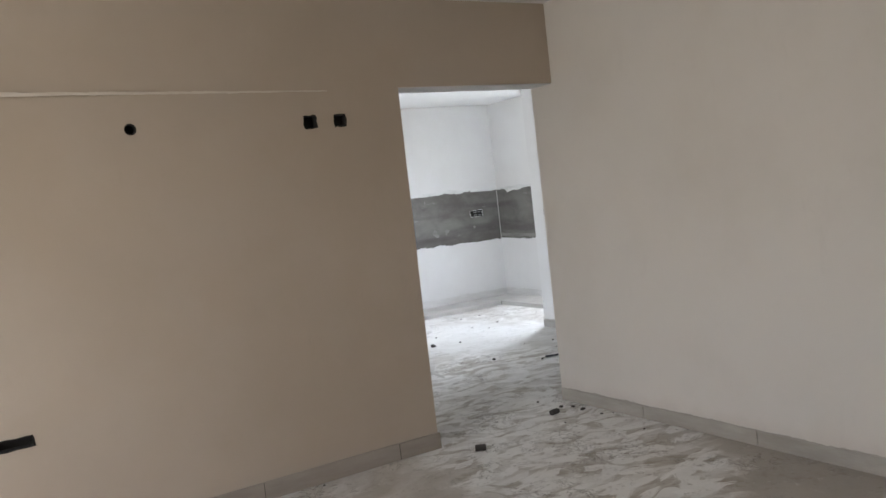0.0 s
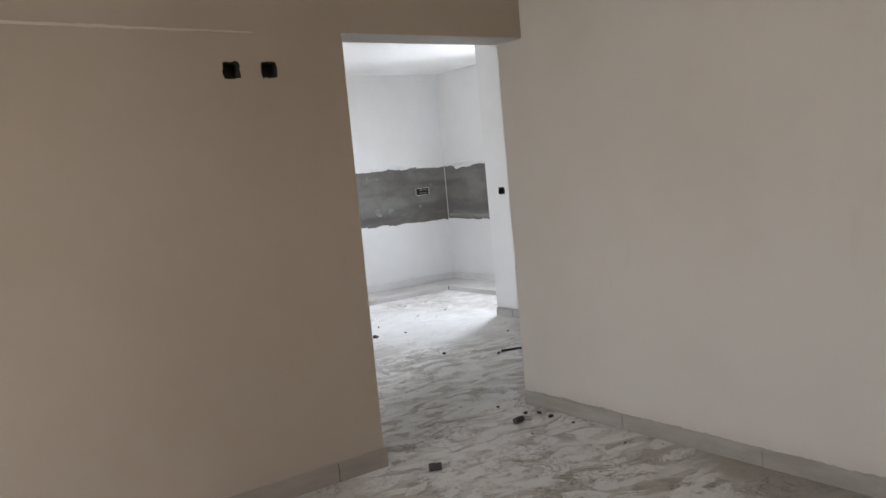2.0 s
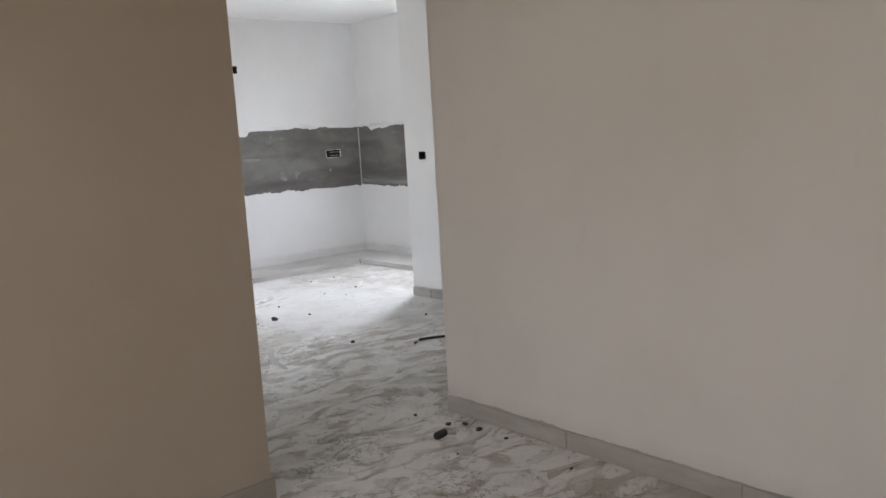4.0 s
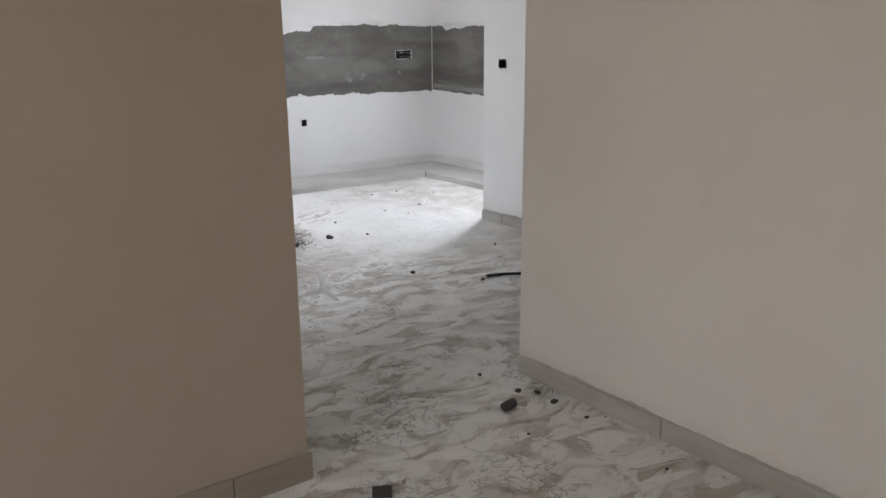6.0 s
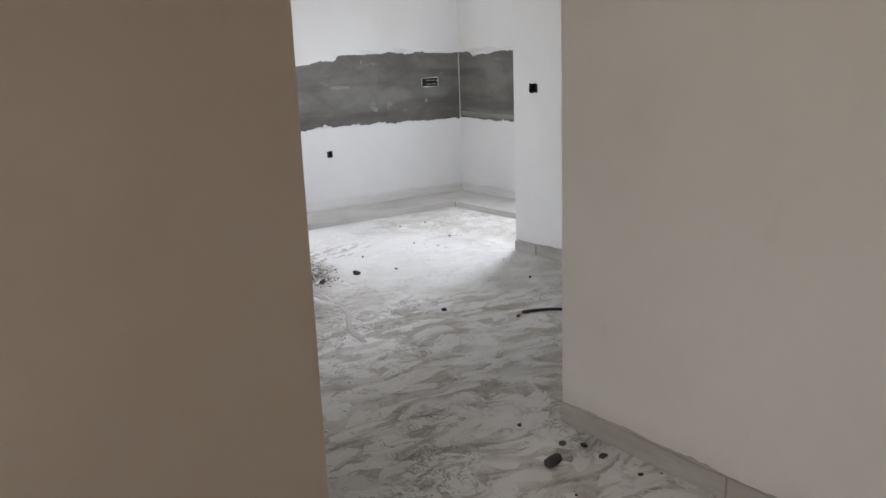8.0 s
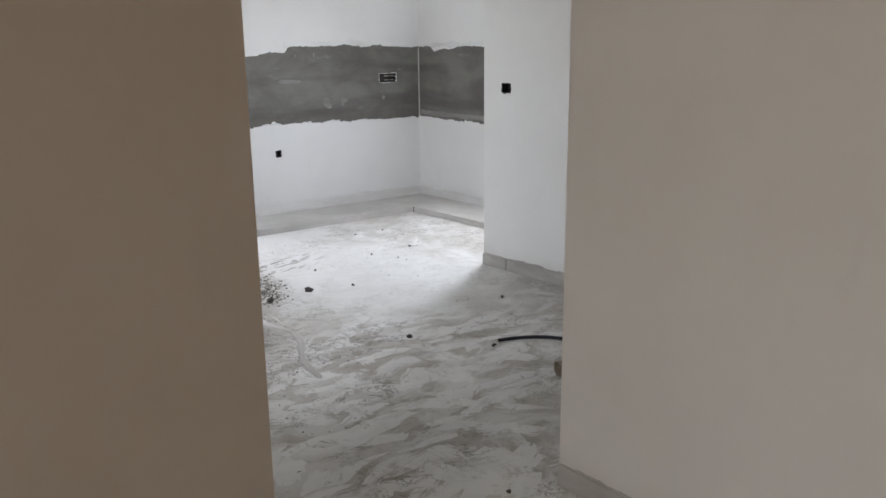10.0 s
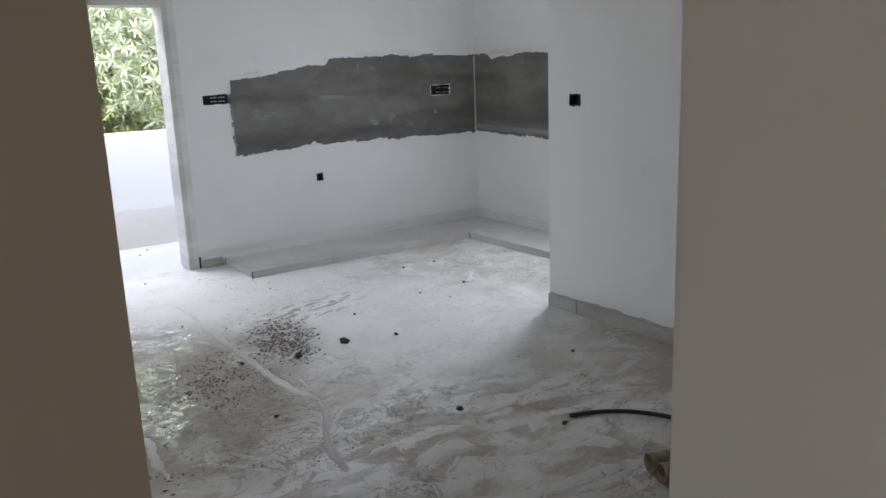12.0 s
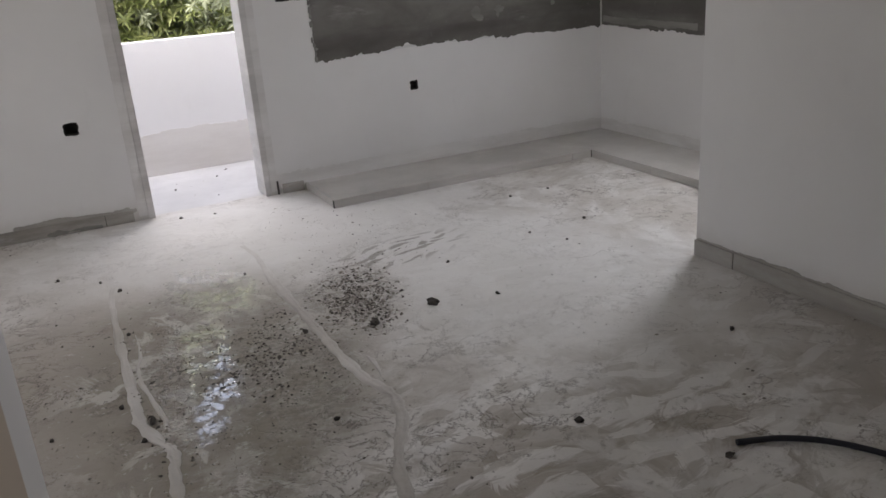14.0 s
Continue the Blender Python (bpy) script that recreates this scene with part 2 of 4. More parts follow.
    c = m.mix(m.math("MULTIPLY", m.math("MULTIPLY", damp, m.ramp(m.noise(3.4, 8, 0.72, m.mapped((1, 1, 1), 0, (5, 5, 0)), 0.8), 0.54, 0.60)), 0.7), c, (0.60, 0.59, 0.56))
    speck = m.ramp(m.noise(30, 7, 0.8), 0.42, 0.58)
    c = m.mix(m.math("MULTIPLY", grit, 0.35), c, (0.33, 0.305, 0.26))
    c = m.mix(m.math("MULTIPLY", grit, m.math("MULTIPLY", speck, 0.6)), c, (0.15, 0.135, 0.115))
    # scuffs, scraped edges and pale flecks
    n1 = m.math("ABSOLUTE", m.math("SUBTRACT", m.noise(6.5, 9, 0.72, m.mapped((1, 1, 1), 0, (4, 1, 0)), 0.6), 0.5))
    edge = m.math("MULTIPLY", m.ramp(n1, 0.016, 0.003), m.ramp(m.noise(2.2, 4, 0.6, m.mapped((1, 1, 1), 0, (8, 3, 0))), 0.46, 0.60))
    edge = m.math("MULTIPLY", edge, m.math("SUBTRACT", 1.0, m.math("MULTIPLY", powder_and_light, 0.75)))
    c = m.mix(m.math("MULTIPLY", edge, 0.85), c, (0.15, 0.13, 0.11))
    blot = m.ramp(m.noise(13, 8, 0.78), 0.56, 0.66)
    c = m.mix(m.math("MULTIPLY", blot, m.math("SUBTRACT", 0.6, m.math("MULTIPLY", powder_and_light, 0.35))), c, (0.22, 0.195, 0.165))
    fleck = m.ramp(m.noise(17, 8, 0.78, m.mapped((1, 1, 1), 0, (3, 9, 0))), 0.58, 0.66)
    c = m.mix(m.math("MULTIPLY", fleck, 0.5), c, (0.70, 0.69, 0.67))
    # fine dark specks everywhere
    dots = m.math("MULTIPLY", m.ramp(m.noise(70, 3, 0.6), 0.70, 0.76), 0.6)
    c = m.mix(dots, c, (0.12, 0.105, 0.09))
    # cracks and trowel lines
    v = m.n.new("ShaderNodeTexVoronoi")
    v.feature = "DISTANCE_TO_EDGE"
    socket(v, "Scale", 1.7)
    warp = m.n.new("ShaderNodeVectorMath")
    warp.operation = "ADD"
    nz = m.n.new("ShaderNodeTexNoise")
    socket(nz, "Scale", 2.2)
    socket(nz, "Detail", 5)
    m.l.new(m.co, nz.inputs["Vector"])
    m.l.new(m.co, warp.inputs[0])
    m.l.new(nz.outputs["Color"], warp.inputs[1])
    m.l.new(warp.outputs[0], v.inputs["Vector"])
    line = m.math("MULTIPLY", m.ramp(v.outputs["Distance"], 0.007, 0.002), m.ramp(m.noise(1.3, 3, 0.6), 0.52, 0.66))
    c = m.mix(m.math("MULTIPLY", line, 0.5), c, (0.2, 0.18, 0.155))
    m.colour(c)
    wet = m.math("MAXIMUM", m.spot(3.0, 7.05, 0.20, 0.34, 0.3, 8, 0.5, 4), m.spot(2.80, 6.25, 0.14, 0.50, 0.3, -10, 0.5, 6))
    film = m.math("MULTIPLY", wet, m.math("MULTIPLY", m.ramp(m.noise(8, 6, 0.7), 0.45, 0.50), m.ramp(m.noise(30, 6, 0.75), 0.44, 0.50)))
    r = m.ramp(m.noise(5, 6, 0.6), 0.3, 0.7, 0.45, 0.75)
    r = m.math("SUBTRACT", r, m.math("MULTIPLY", film, 0.70), True)
    m.rough(m.math("MAXIMUM", r, 0.04))
    m.l.new(m.math("ADD", m.math("MULTIPLY", film, 1.0), 0.45), m.b.inputs["Specular IOR Level"])
    m.l.new(film, m.b.inputs["Coat Weight"])
    socket(m.b, "Coat Roughness", 0.05)
    socket(m.b, "Coat IOR", 1.7)
    h = m.math("ADD", m.math("MULTIPLY", heap, 0.5), m.math("MULTIPLY", m.noise(24, 7, 0.7), 0.4))
    h = m.math("ADD", h, m.math("MULTIPLY", wiped, 0.25))
    h = m.math("SUBTRACT", h, m.math("MULTIPLY", marks, 0.8))
    h = m.math("SUBTRACT", h, m.math("MULTIPLY", edge, 0.7))
    h = m.math("ADD", h, m.math("MULTIPLY", fleck, 0.3))
    h = m.math("SUBTRACT", h, m.math("MULTIPLY", line, 0.5))
    h = m.math("MULTIPLY", h, m.math("SUBTRACT", 1.0, m.math("MULTIPLY", film, 0.82)))
    m.bump(h, 0.55, 0.009)
    return m.m


FLOOR = floor_material()


def cement(name, a, b, rough=0.85, bump=0.4, wipes=True):
    m = Mat(name, rough)
    c = m.mix(m.ramp(m.noise(1.6, 7, 0.65, m.mapped((0.8, 0.8, 4))), 0.32, 0.68), a, b)
    if wipes:
        w = m.math("MULTIPLY", m.ramp(m.noise(3.0, 7, 0.7, m.mapped((1, 1, 2.2), 0, (5, 2, 1))), 0.57, 0.76), 0.5)
        c = m.mix(w, c, (0.42, 0.42, 0.41))
    m.colour(c)
    m.bump(m.noise(45, 7, 0.7), bump, 0.006)
    return m.m




def band_material():
    """Bare cement: soft clouds, long trowel shadows, thin pale wipes."""
    m = Mat("bare_cement_plaster", 0.85)
    c = m.mix(m.ramp(m.noise(2.2, 6, 0.6, m.mapped((1, 1, 1.7)), 0.3), 0.30, 0.70), (0.098, 0.091, 0.082), (0.168, 0.160, 0.147))
    c = m.mix(m.math("MULTIPLY", m.ramp(m.noise(1.2, 3, 0.5, m.mapped((0.5, 0.5, 4.5), 0, (1, 4, 2.3))), 0.50, 0.68), 0.6), c, (0.066, 0.061, 0.055))
    c = m.mix(m.math("MULTIPLY", m.ramp(m.noise(2.6, 7, 0.7, m.mapped((0.7, 0.7, 2.6), 0, (5, 2, 1))), 0.60, 0.78), 0.45), c, (0.36, 0.355, 0.34))
    c = m.mix(m.math("MULTIPLY", m.ramp(m.noise(26, 5, 0.7), 0.62, 0.72), 0.3), c, (0.26, 0.25, 0.235))
    m.colour(c)
    m.bump(m.noise(45, 7, 0.7), 0.4, 0.006)
    return m.m


CEMENT = band_material()
FOOT = cement("dusty_wall_foot", (0.52, 0.505, 0.49), (0.64, 0.63, 0.615), 0.8, 0.3)
SKIRT_BROWN = cement("brown_stone_skirting", (0.30, 0.262, 0.222), (0.40, 0.355, 0.31), 0.55)
SKIRT_DIRTY = cement("chipped_dirty_skirting", (0.20, 0.185, 0.165), (0.38, 0.36, 0.33), 0.8, 0.8)
SKIRT_PALE = cement("dust_covered_skirting", (0.33, 0.305, 0.27), (0.46, 0.43, 0.39), 0.7)
SKIRT = cement("dusty_stone_skirting", (0.27, 0.255, 0.23), (0.41, 0.395, 0.37), 0.6)
KERB = cement("plinth_screed", (0.38, 0.365, 0.34), (0.50, 0.485, 0.46), 0.75)
MORTAR = cement("mortar_ridge", (0.40, 0.38, 0.35), (0.62, 0.60, 0.575), 0.45, 0.7)
PUTTY = cement("grey_putty_smear", (0.50, 0.50, 0.49), (0.66, 0.66, 0.65), 0.7, 0.3)
FOOT_DARK = cement("rough_grey_plaster", (0.15, 0.145, 0.132), (0.24, 0.232, 0.215), 0.85, 0.6)
FRAME = cement("door_lining_stone", (0.40, 0.385, 0.37), (0.58, 0.565, 0.55), 0.55, 0.2)
RUBBLE = cement("dark_rubble", (0.035, 0.031, 0.028), (0.10, 0.09, 0.08), 0.9, 0.6, False)
PARAPET = paint("parapet_render", (0.78, 0.77, 0.77), (0.72, 0.71, 0.71))
PARAPET_LOW = cement("parapet_screed_band", (0.62, 0.59, 0.56), (0.70, 0.675, 0.65), 0.8, 0.2, False)
TERRACE = cement("balcony_screed", (0.48, 0.475, 0.47), (0.60, 0.595, 0.59), 0.8, 0.3)
# near-black: the darkness inside the open holes is put into this colour
HOLE = cement("hole_darkness", (0.012, 0.011, 0.010), (0.03, 0.027, 0.024), 0.9, 0.4, False)
STEEL = Mat("galvanised_steel", 0.4, 0.8, (0.35, 0.35, 0.35)).m
PIPE = Mat("black_plastic_pipe", 0.38, 0.0, (0.018, 0.02, 0.028)).m
GROUT = Mat("dark_joint", 0.9, 0.0, (0.05, 0.045, 0.04)).m


def tube_material():
    m = Mat("brown_cardboard", 0.8)
    c = m.mix(m.ramp(m.noise(8, 6, 0.7), 0.35, 0.65), (0.22, 0.18, 0.13), (0.33, 0.28, 0.215))
    m.colour(m.mix(m.ramp(m.noise(14, 8, 0.75), 0.50, 0.66), c, (0.36, 0.33, 0.28)))
    m.bump(m.noise(70, 4, 0.6), 0.3, 0.004)
    return m.m


CARD = tube_material()


def leaf_material(name, a, b):
    m = Mat(name, 0.5)
    m.colour(m.mix(m.island(), a, b))
    socket(m.b, "Transmission Weight", 0.0)
    t = m.n.new("ShaderNodeBsdfTranslucent")
    mixer = m.n.new("ShaderNodeMixShader")
    socket(mixer, "Fac", 0.5)
    m.l.new(m.mix(m.island(), a, b), t.inputs["Color"])
    m.l.new(m.b.outputs[0], mixer.inputs[1])
    m.l.new(t.outputs[0], mixer.inputs[2])
    m.l.new(mixer.outputs[0], m.n["Material Output"].inputs["Surface"])
    return m.m


LEAF_GREY = leaf_material("grey_green_leaves", (0.27, 0.31, 0.20), (0.48, 0.52, 0.40))
LEAF_YELLOW = leaf_material("yellow_green_leaves", (0.22, 0.27, 0.10), (0.44, 0.48, 0.24))
BARK = cement("bark", (0.10, 0.08, 0.06), (0.17, 0.14, 0.11), 0.9, 0.8, False)
EARTH = cement("earth_and_grass", (0.10, 0.10, 0.05), (0.17, 0.15, 0.09), 0.95, 0.5, False)


# ---- mesh helpers ----
def mesh_object(name, verts, faces, material, parent=None, smooth=False):
    data = bpy.data.meshes.new(name)
    data.from_pydata(verts, [], faces)
    data.materials.append(material)
    if smooth:
        data.shade_smooth()
    ob = new(name, data)
    ob.parent = parent
    return ob


def part(name, bm, material, parent=None, label="", smooth=False):
    bmesh.ops.recalc_face_normals(bm, faces=bm.faces)
    data = bpy.data.meshes.new(name)
    bm.to_mesh(data)
    bm.free()
    data.materials.append(material)
    if smooth:
        data.shade_smooth()
    ob = new(name, data)
    ob.parent = parent
    return tagged(ob, label)


def box_bm(x0, x1, y0, y1, z0, z1, bevel=0.0):
    bm = bmesh.new()
    bmesh.ops.create_cube(bm, size=1)
    for v in bm.verts:
        v.co = Vector((x0 if v.co.x < 0 else x1, y0 if v.co.y < 0 else y1, z0 if v.co.z < 0 else z1))
    if bevel:
        bmesh.ops.bevel(bm, geom=bm.edges[:], offset=bevel, segments=2, affect="EDGES")
    return bm


def structure(ob, label="", category=""):
    return tagged(ob, label, category, kind="structure")


def slab(name, along, face, back, u0, u1, z0, z1, holes=(), material=None, label="", category="wall"):
    """A wall between the planes face and back, along x or y, with rectangular holes (u0, u1, z0, z1) cut through."""
    us = sorted({u0, u1, *(h[0] for h in holes), *(h[1] for h in holes)})
    zs = sorted({z0, z1, *(h[2] for h in holes), *(h[3] for h in holes)})
    us, zs = [u for u in us if u0 <= u <= u1], [z for z in zs if z0 <= z <= z1]

    def solid(i, j):
        if not (0 <= i < len(us) - 1 and 0 <= j < len(zs) - 1):
            return False
        u, z = (us[i] + us[i + 1]) / 2, (zs[j] + zs[j + 1]) / 2
        return not any(a < u < b and c < z < d for a, b, c, d in holes)

    bm = bmesh.new()
    made = {}

    def vert(u, w, z):
        key = (round(u, 5), w, round(z, 5))
        if key not in made:
            made[key] = bm.verts.new((u, w, z) if along == "x" else (w, u, z))
        return made[key]

    for i in range(len(us) - 1):
        for j in range(len(zs) - 1):
            if not solid(i, j):
                continue
            a, b, c, d = us[i], us[i + 1], zs[j], zs[j + 1]
            for w in (face, back):
                bm.faces.new((vert(a, w, c), vert(b, w, c), vert(b, w, d), vert(a, w, d)))
            for gone, p, q in ((solid(i - 1, j), (a, c), (a, d)), (solid(i + 1, j), (b, c), (b, d)),
                               (solid(i, j - 1), (a, c), (b, c)), (solid(i, j + 1), (a, d), (b, d))):
                if not gone:
                    bm.faces.new((vert(p[0], face, p[1]), vert(q[0], face, q[1]), vert(q[0], back, q[1]), vert(p[0], back, p[1])))
    return structure(part(name, bm, material or PAINT_KITCHEN), label, category)


# ---- large structure ----
H = 2.60          # ceiling height
W1, W1B = 3.563, 3.775      # wall between foyer and kitchen, its two faces
OPEN_L, OPEN_R = 2.164, 3.287
BACK = 8.443      # back wall of the kitchen
SIDE = 6.252      # side wall of the recess
PIER = 5.013      # face of the projecting wall
PIER_END = 6.100

HOLES = [("a", 1.571, 1.640, 1.896, 1.962), ("b", 1.748, 1.813, 1.899, 1.962), ("low", -0.075, 0.098, 0.553, 0.600)]

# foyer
slab("wall_divider", "x", W1, W1 + 0.05, -3.0, OPEN_L, 0, 2.10, [h[1:] for h in HOLES] + [(0.665, 0.711, 1.912, 1.962)], TAN_AND_SHADE,
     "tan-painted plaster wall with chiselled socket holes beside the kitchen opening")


def prism(name, outline, z0, z1, material, label="", category="wall", tag=structure):
    """An upright solid over an outline on the floor."""
    n = len(outline)
    verts = [(x, y, z) for z in (z0, z1) for x, y in outline]
    faces = [tuple(range(n))[::-1], tuple(range(n, 2 * n))] + [(i, (i + 1) % n, n + (i + 1) % n, n + i) for i in range(n)]
    ob = mesh_object(name, verts, faces, material)
    return tag(ob, label, category)


slab("wall_divider_core", "x", W1 + 0.05, W1B, -3.0, OPEN_L, 0, 2.10, (), PAINT_KITCHEN, "white-painted kitchen side of the dividing wall")
# cream wall turned from the door; its shade is put into the tan
prism("wall_splay", [(OPEN_L - 0.3, W1B), (2.199, W1B), (2.326, 5.00), (-0.5, 5.00), (-0.5, W1B)], 0, H, TAN_AND_SHADE,
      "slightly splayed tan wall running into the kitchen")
prism("wall_pilaster", [(2.326, 5.00), (2.335, 5.24), (-0.5, 5.24), (-0.5, 5.00)], 0, H, PAINT_KITCHEN, "white-painted pilaster at the end of the splayed wall")



def beam():
    """The beam above the wall: flush beside the opening, set back by a centimetre at its far end, which leaves a small ledge."""
    bm = bmesh.new()
    rows = []
    for x, set_back in ((-3.0, 0.012), (0.2, 0.010), (1.2, 0.006), (1.9, 0.0), (OPEN_R, 0.0)):
        rows.append([bm.verts.new((x, y, z)) for y, z in ((W1 + set_back, 2.10), (W1 + set_back, H), (W1B, H), (W1B, 2.10))])
    for a, b in zip(rows, rows[1:]):
        for i in range(4):
            bm.faces.new((a[i], a[(i + 1) % 4], b[(i + 1) % 4], b[i]))
    bm.faces.new(rows[0])
    bm.faces.new(rows[-1][::-1])
    return structure(part("beam", bm, TAN_AND_SHADE), "tan-painted beam crossing above the open kitchen entrance", "beam")


beam()
# thin plate whose white carries the light falling on the beam's underside
structure(part("soffit", box_bm(OPEN_L + 0.001, OPEN_R - 0.001, W1 + 0.004, W1B - 0.001, 2.095, 2.0995), PAINT_KITCHEN), "underside of the beam over the opening, coloured white for the light on it", "trim")
slab("wall_foyer_side", "y", OPEN_R, 3.50, -3.0, W1B, 0, H, (), PAINT_FOYER, "cream-painted side wall of the foyer ending at the opening")
slab("wall_foyer_rear", "x", -2.75, -2.95, -3.0, OPEN_R, 0, H, (), PAINT_FOYER, "plain cream rear wall of the foyer")
slab("wall_foyer_end", "y", -3.0, -3.2, -2.95, W1B, 0, H, [(0.9, 2.7, 0.85, 2.15)], PAINT_FOYER, "cream wall with a window opening")

# kitchen
slab("wall_kitchen_near", "x", W1B - 0.2, W1B, 3.50, PIER, 0, H, (), PAINT_KITCHEN, "white-painted wall beside the opening")
# unseen wall; its window opening is added for the fill lamp
slab("wall_kitchen_end", "y", -0.5, -0.7, 4.9, BACK + 0.2, 0, H, [(5.95, 7.85, 0.9, 2.1)], PAINT_KITCHEN, "unseen white end wall of the kitchen with an opening added for a fill lamp")
KSOCK = [(2.573, 2.641, 0.557, 0.619), (3.863, 4.040, 1.171, 1.231), (4.698, 4.745, 0.536, 0.590), (5.790, 5.984, 1.134, 1.216), (4.731, 4.796, 2.054, 2.122)]
DOOR = (2.919, 3.675, 0, 1.88)
slab("wall_kitchen_back", "x", BACK, BACK + 0.05, -0.5, SIDE, 0, H, KSOCK + [DOOR], PAINT_KITCHEN,
     "white-painted back wall with an open balcony doorway and a bare cement band")
slab("wall_kitchen_outer", "x", BACK + 0.05, BACK + 0.2, -0.5, SIDE + 0.25, 0, H, [DOOR], PAINT_KITCHEN, "outer leaf of the kitchen back wall")
slab("wall_kitchen_side", "y", SIDE, SIDE + 0.2, PIER_END - 0.2, BACK + 0.05, 0, H, [(6.2, 7.12, 1.1, 2.15)], PAINT_KITCHEN,
     "white recess wall with a window opening and a cement band")
slab("wall_pier", "y", PIER, PIER + 0.05, W1B - 0.2, PIER_END, 0, H, [(5.850, 5.930, 1.150, 1.208)], PAINT_KITCHEN,
     "white-painted projecting wall with a black socket hole")
slab("wall_pier_core", "y", PIER + 0.05, PIER + 0.2, W1B - 0.2, PIER_END, 0, H, (), PAINT_KITCHEN, "body of the projecting wall")
slab("wall_pier_return", "x", PIER_END - 0.2, PIER_END, PIER + 0.2, SIDE, 0, H, (), PAINT_KITCHEN, "white return wall of the recess")


def plate(name, x0, x1, y0, y1, z0, z1, material, label, category):
    return structure(part(name, box_bm(x0, x1, y0, y1, z0, z1), material), label, category)


plate("floor", -3.2, SIDE + 0.2, -2.95, BACK + 0.05, -0.12, 0.0, FLOOR, "stone floor smeared with white putty dust and grit", "floor")
plate("ceiling", -3.2, SIDE + 0.25, -2.95, BACK + 0.2, H, H + 0.15, PAINT_CEILING, "plain white plastered ceiling", "ceiling")

# balcony
plate("balcony_floor", -0.6, SIDE + 0.4, BACK + 0.05, 9.78, -0.13, -0.012, TERRACE, "pale dusty balcony floor in bright daylight", "floor")
plate("parapet", -0.6, SIDE + 0.4, 9.60, 9.76, -0.012, 0.935, PARAPET, "white-rendered balcony parapet", "wall")
plate("ground", -600, 600, 9.8, 1200, -3.4, -3.3, EARTH, "earth and grass below the balcony", "ground")
plate("ground_near", -600, 600, -600, 9.8, -3.45, -3.35, EARTH, "earth round the building", "ground")


# ---- ragged bands of bare cement ----
LEDGE_LIGHT = cement("pale_ledge_light", (0.60, 0.54, 0.46), (0.70, 0.64, 0.56), 0.6, 0.2)

def wander(points, u, rough, seed):
    """Height at u on a polyline, with ragged steps."""
    z = float(np.interp(u, [p[0] for p in points], [p[1] for p in points]))
    return z + rough * (noise.noise((u * 9, seed, 0)) * 0.7 + noise.noise((u * 34, seed, 3)) * 0.6 + noise.noise((u * 95, seed, 7)) * 0.5
                        + noise.noise((int(u * 17 + seed) * 0.37 + 0.1, seed, 11)) * 1.1)


def ragged(name, along, plane, into, u0, u1, low, high, rough, material, seed, label, parent=None, thick=0.003, holes=()):
    """A thin ragged strip that lies on a wall."""
    n = int((u1 - u0) / 0.008)
    us = [u0 + (u1 - u0) * k / n for k in range(n + 1)]
    us = sorted({*us, *(e for h in holes for e in h[:2] if u0 < e < u1)})
    verts, faces = [], []

    def at(u, w, z):
        verts.append((u, w, z) if along == "x" else (w, u, z))
        return len(verts) - 1

    for k, u in enumerate(us):
        bottom, top = wander(low, u, rough, seed), wander(high, u, rough, seed + 5)
        if k in (0, len(us) - 1):
            bottom, top = bottom + 0.006, top - 0.006
        cut = next((h for h in holes if h[0] <= u <= h[1]), None)
        z1, z2 = (cut[2], cut[3]) if cut else ((bottom + top) / 2,) * 2
        for w in (plane + into * thick, plane):
            for z in (bottom, z1, z2, top):
                at(u, w, z)
    for k in range(len(us) - 1):
        a, b, mid = k * 8, (k + 1) * 8, (us[k] + us[k + 1]) / 2
        inside = any(h[0] < mid < h[1] for h in holes)
        faces.append((a, b, b + 1, a + 1))
        if not inside:
            faces.append((a + 1, b + 1, b + 2, a + 2))
        faces.append((a + 2, b + 2, b + 3, a + 3))
        faces.append((a, a + 4, b + 4, b))
        faces.append((a + 3, b + 3, b + 7, a + 7))
    for a in (0, (len(us) - 1) * 8):
        faces.append((a, a + 3, a + 7, a + 4))
    return structure(mesh_object(name, verts, faces, material, parent), label, "plaster band")


BAND_LOW = [(4.063, 0.787), (4.643, 0.814), (4.701, 0.834), (4.741, 0.818), (5.134, 0.814), (5.625, 0.804), (6.253, 0.798)]
BAND_HIGH = [(4.083, 1.327), (4.250, 1.344), (4.564, 1.392), (4.839, 1.422), (4.868, 1.460), (5.428, 1.470), (6.253, 1.454)]
ragged("cement_band", "x", BACK, -1, 4.068, SIDE - 0.004, BAND_LOW, BAND_HIGH, 0.019, CEMENT, 1, "bare grey cement band with ragged edges on the back wall", holes=[KSOCK[3]])
ragged("cement_band", "y", SIDE, -1, 7.3, BACK - 0.006, [(7.3, 0.78), (8.44, 0.805)], [(7.3, 1.445), (7.8, 1.455), (8.0, 1.425), (8.2, 1.422), (8.27, 1.452), (8.44, 1.462)], 0.016, CEMENT, 3,
       "bare grey cement band continuing on the side wall of the recess")
ragged("putty_smear", "x", BACK, -1, 4.82, SIDE - 0.05, [(4.88, 1.455), (6.34, 1.455)], [(4.88, 1.49), (5.4, 1.512), (5.9, 1.505), (6.29, 1.49)], 0.022, PUTTY, 11,
       "thin pale putty smear along the top of the cement band", thick=0.0015)
ragged("putty_smear", "x", BACK, -1, 4.063, 4.31, [(4.11, 1.31), (4.36, 1.33)], [(4.11, 1.37), (4.24, 1.385), (4.36, 1.372)], 0.018, PUTTY, 14,
       "small grey putty smear at the end of the cement band", thick=0.0015)
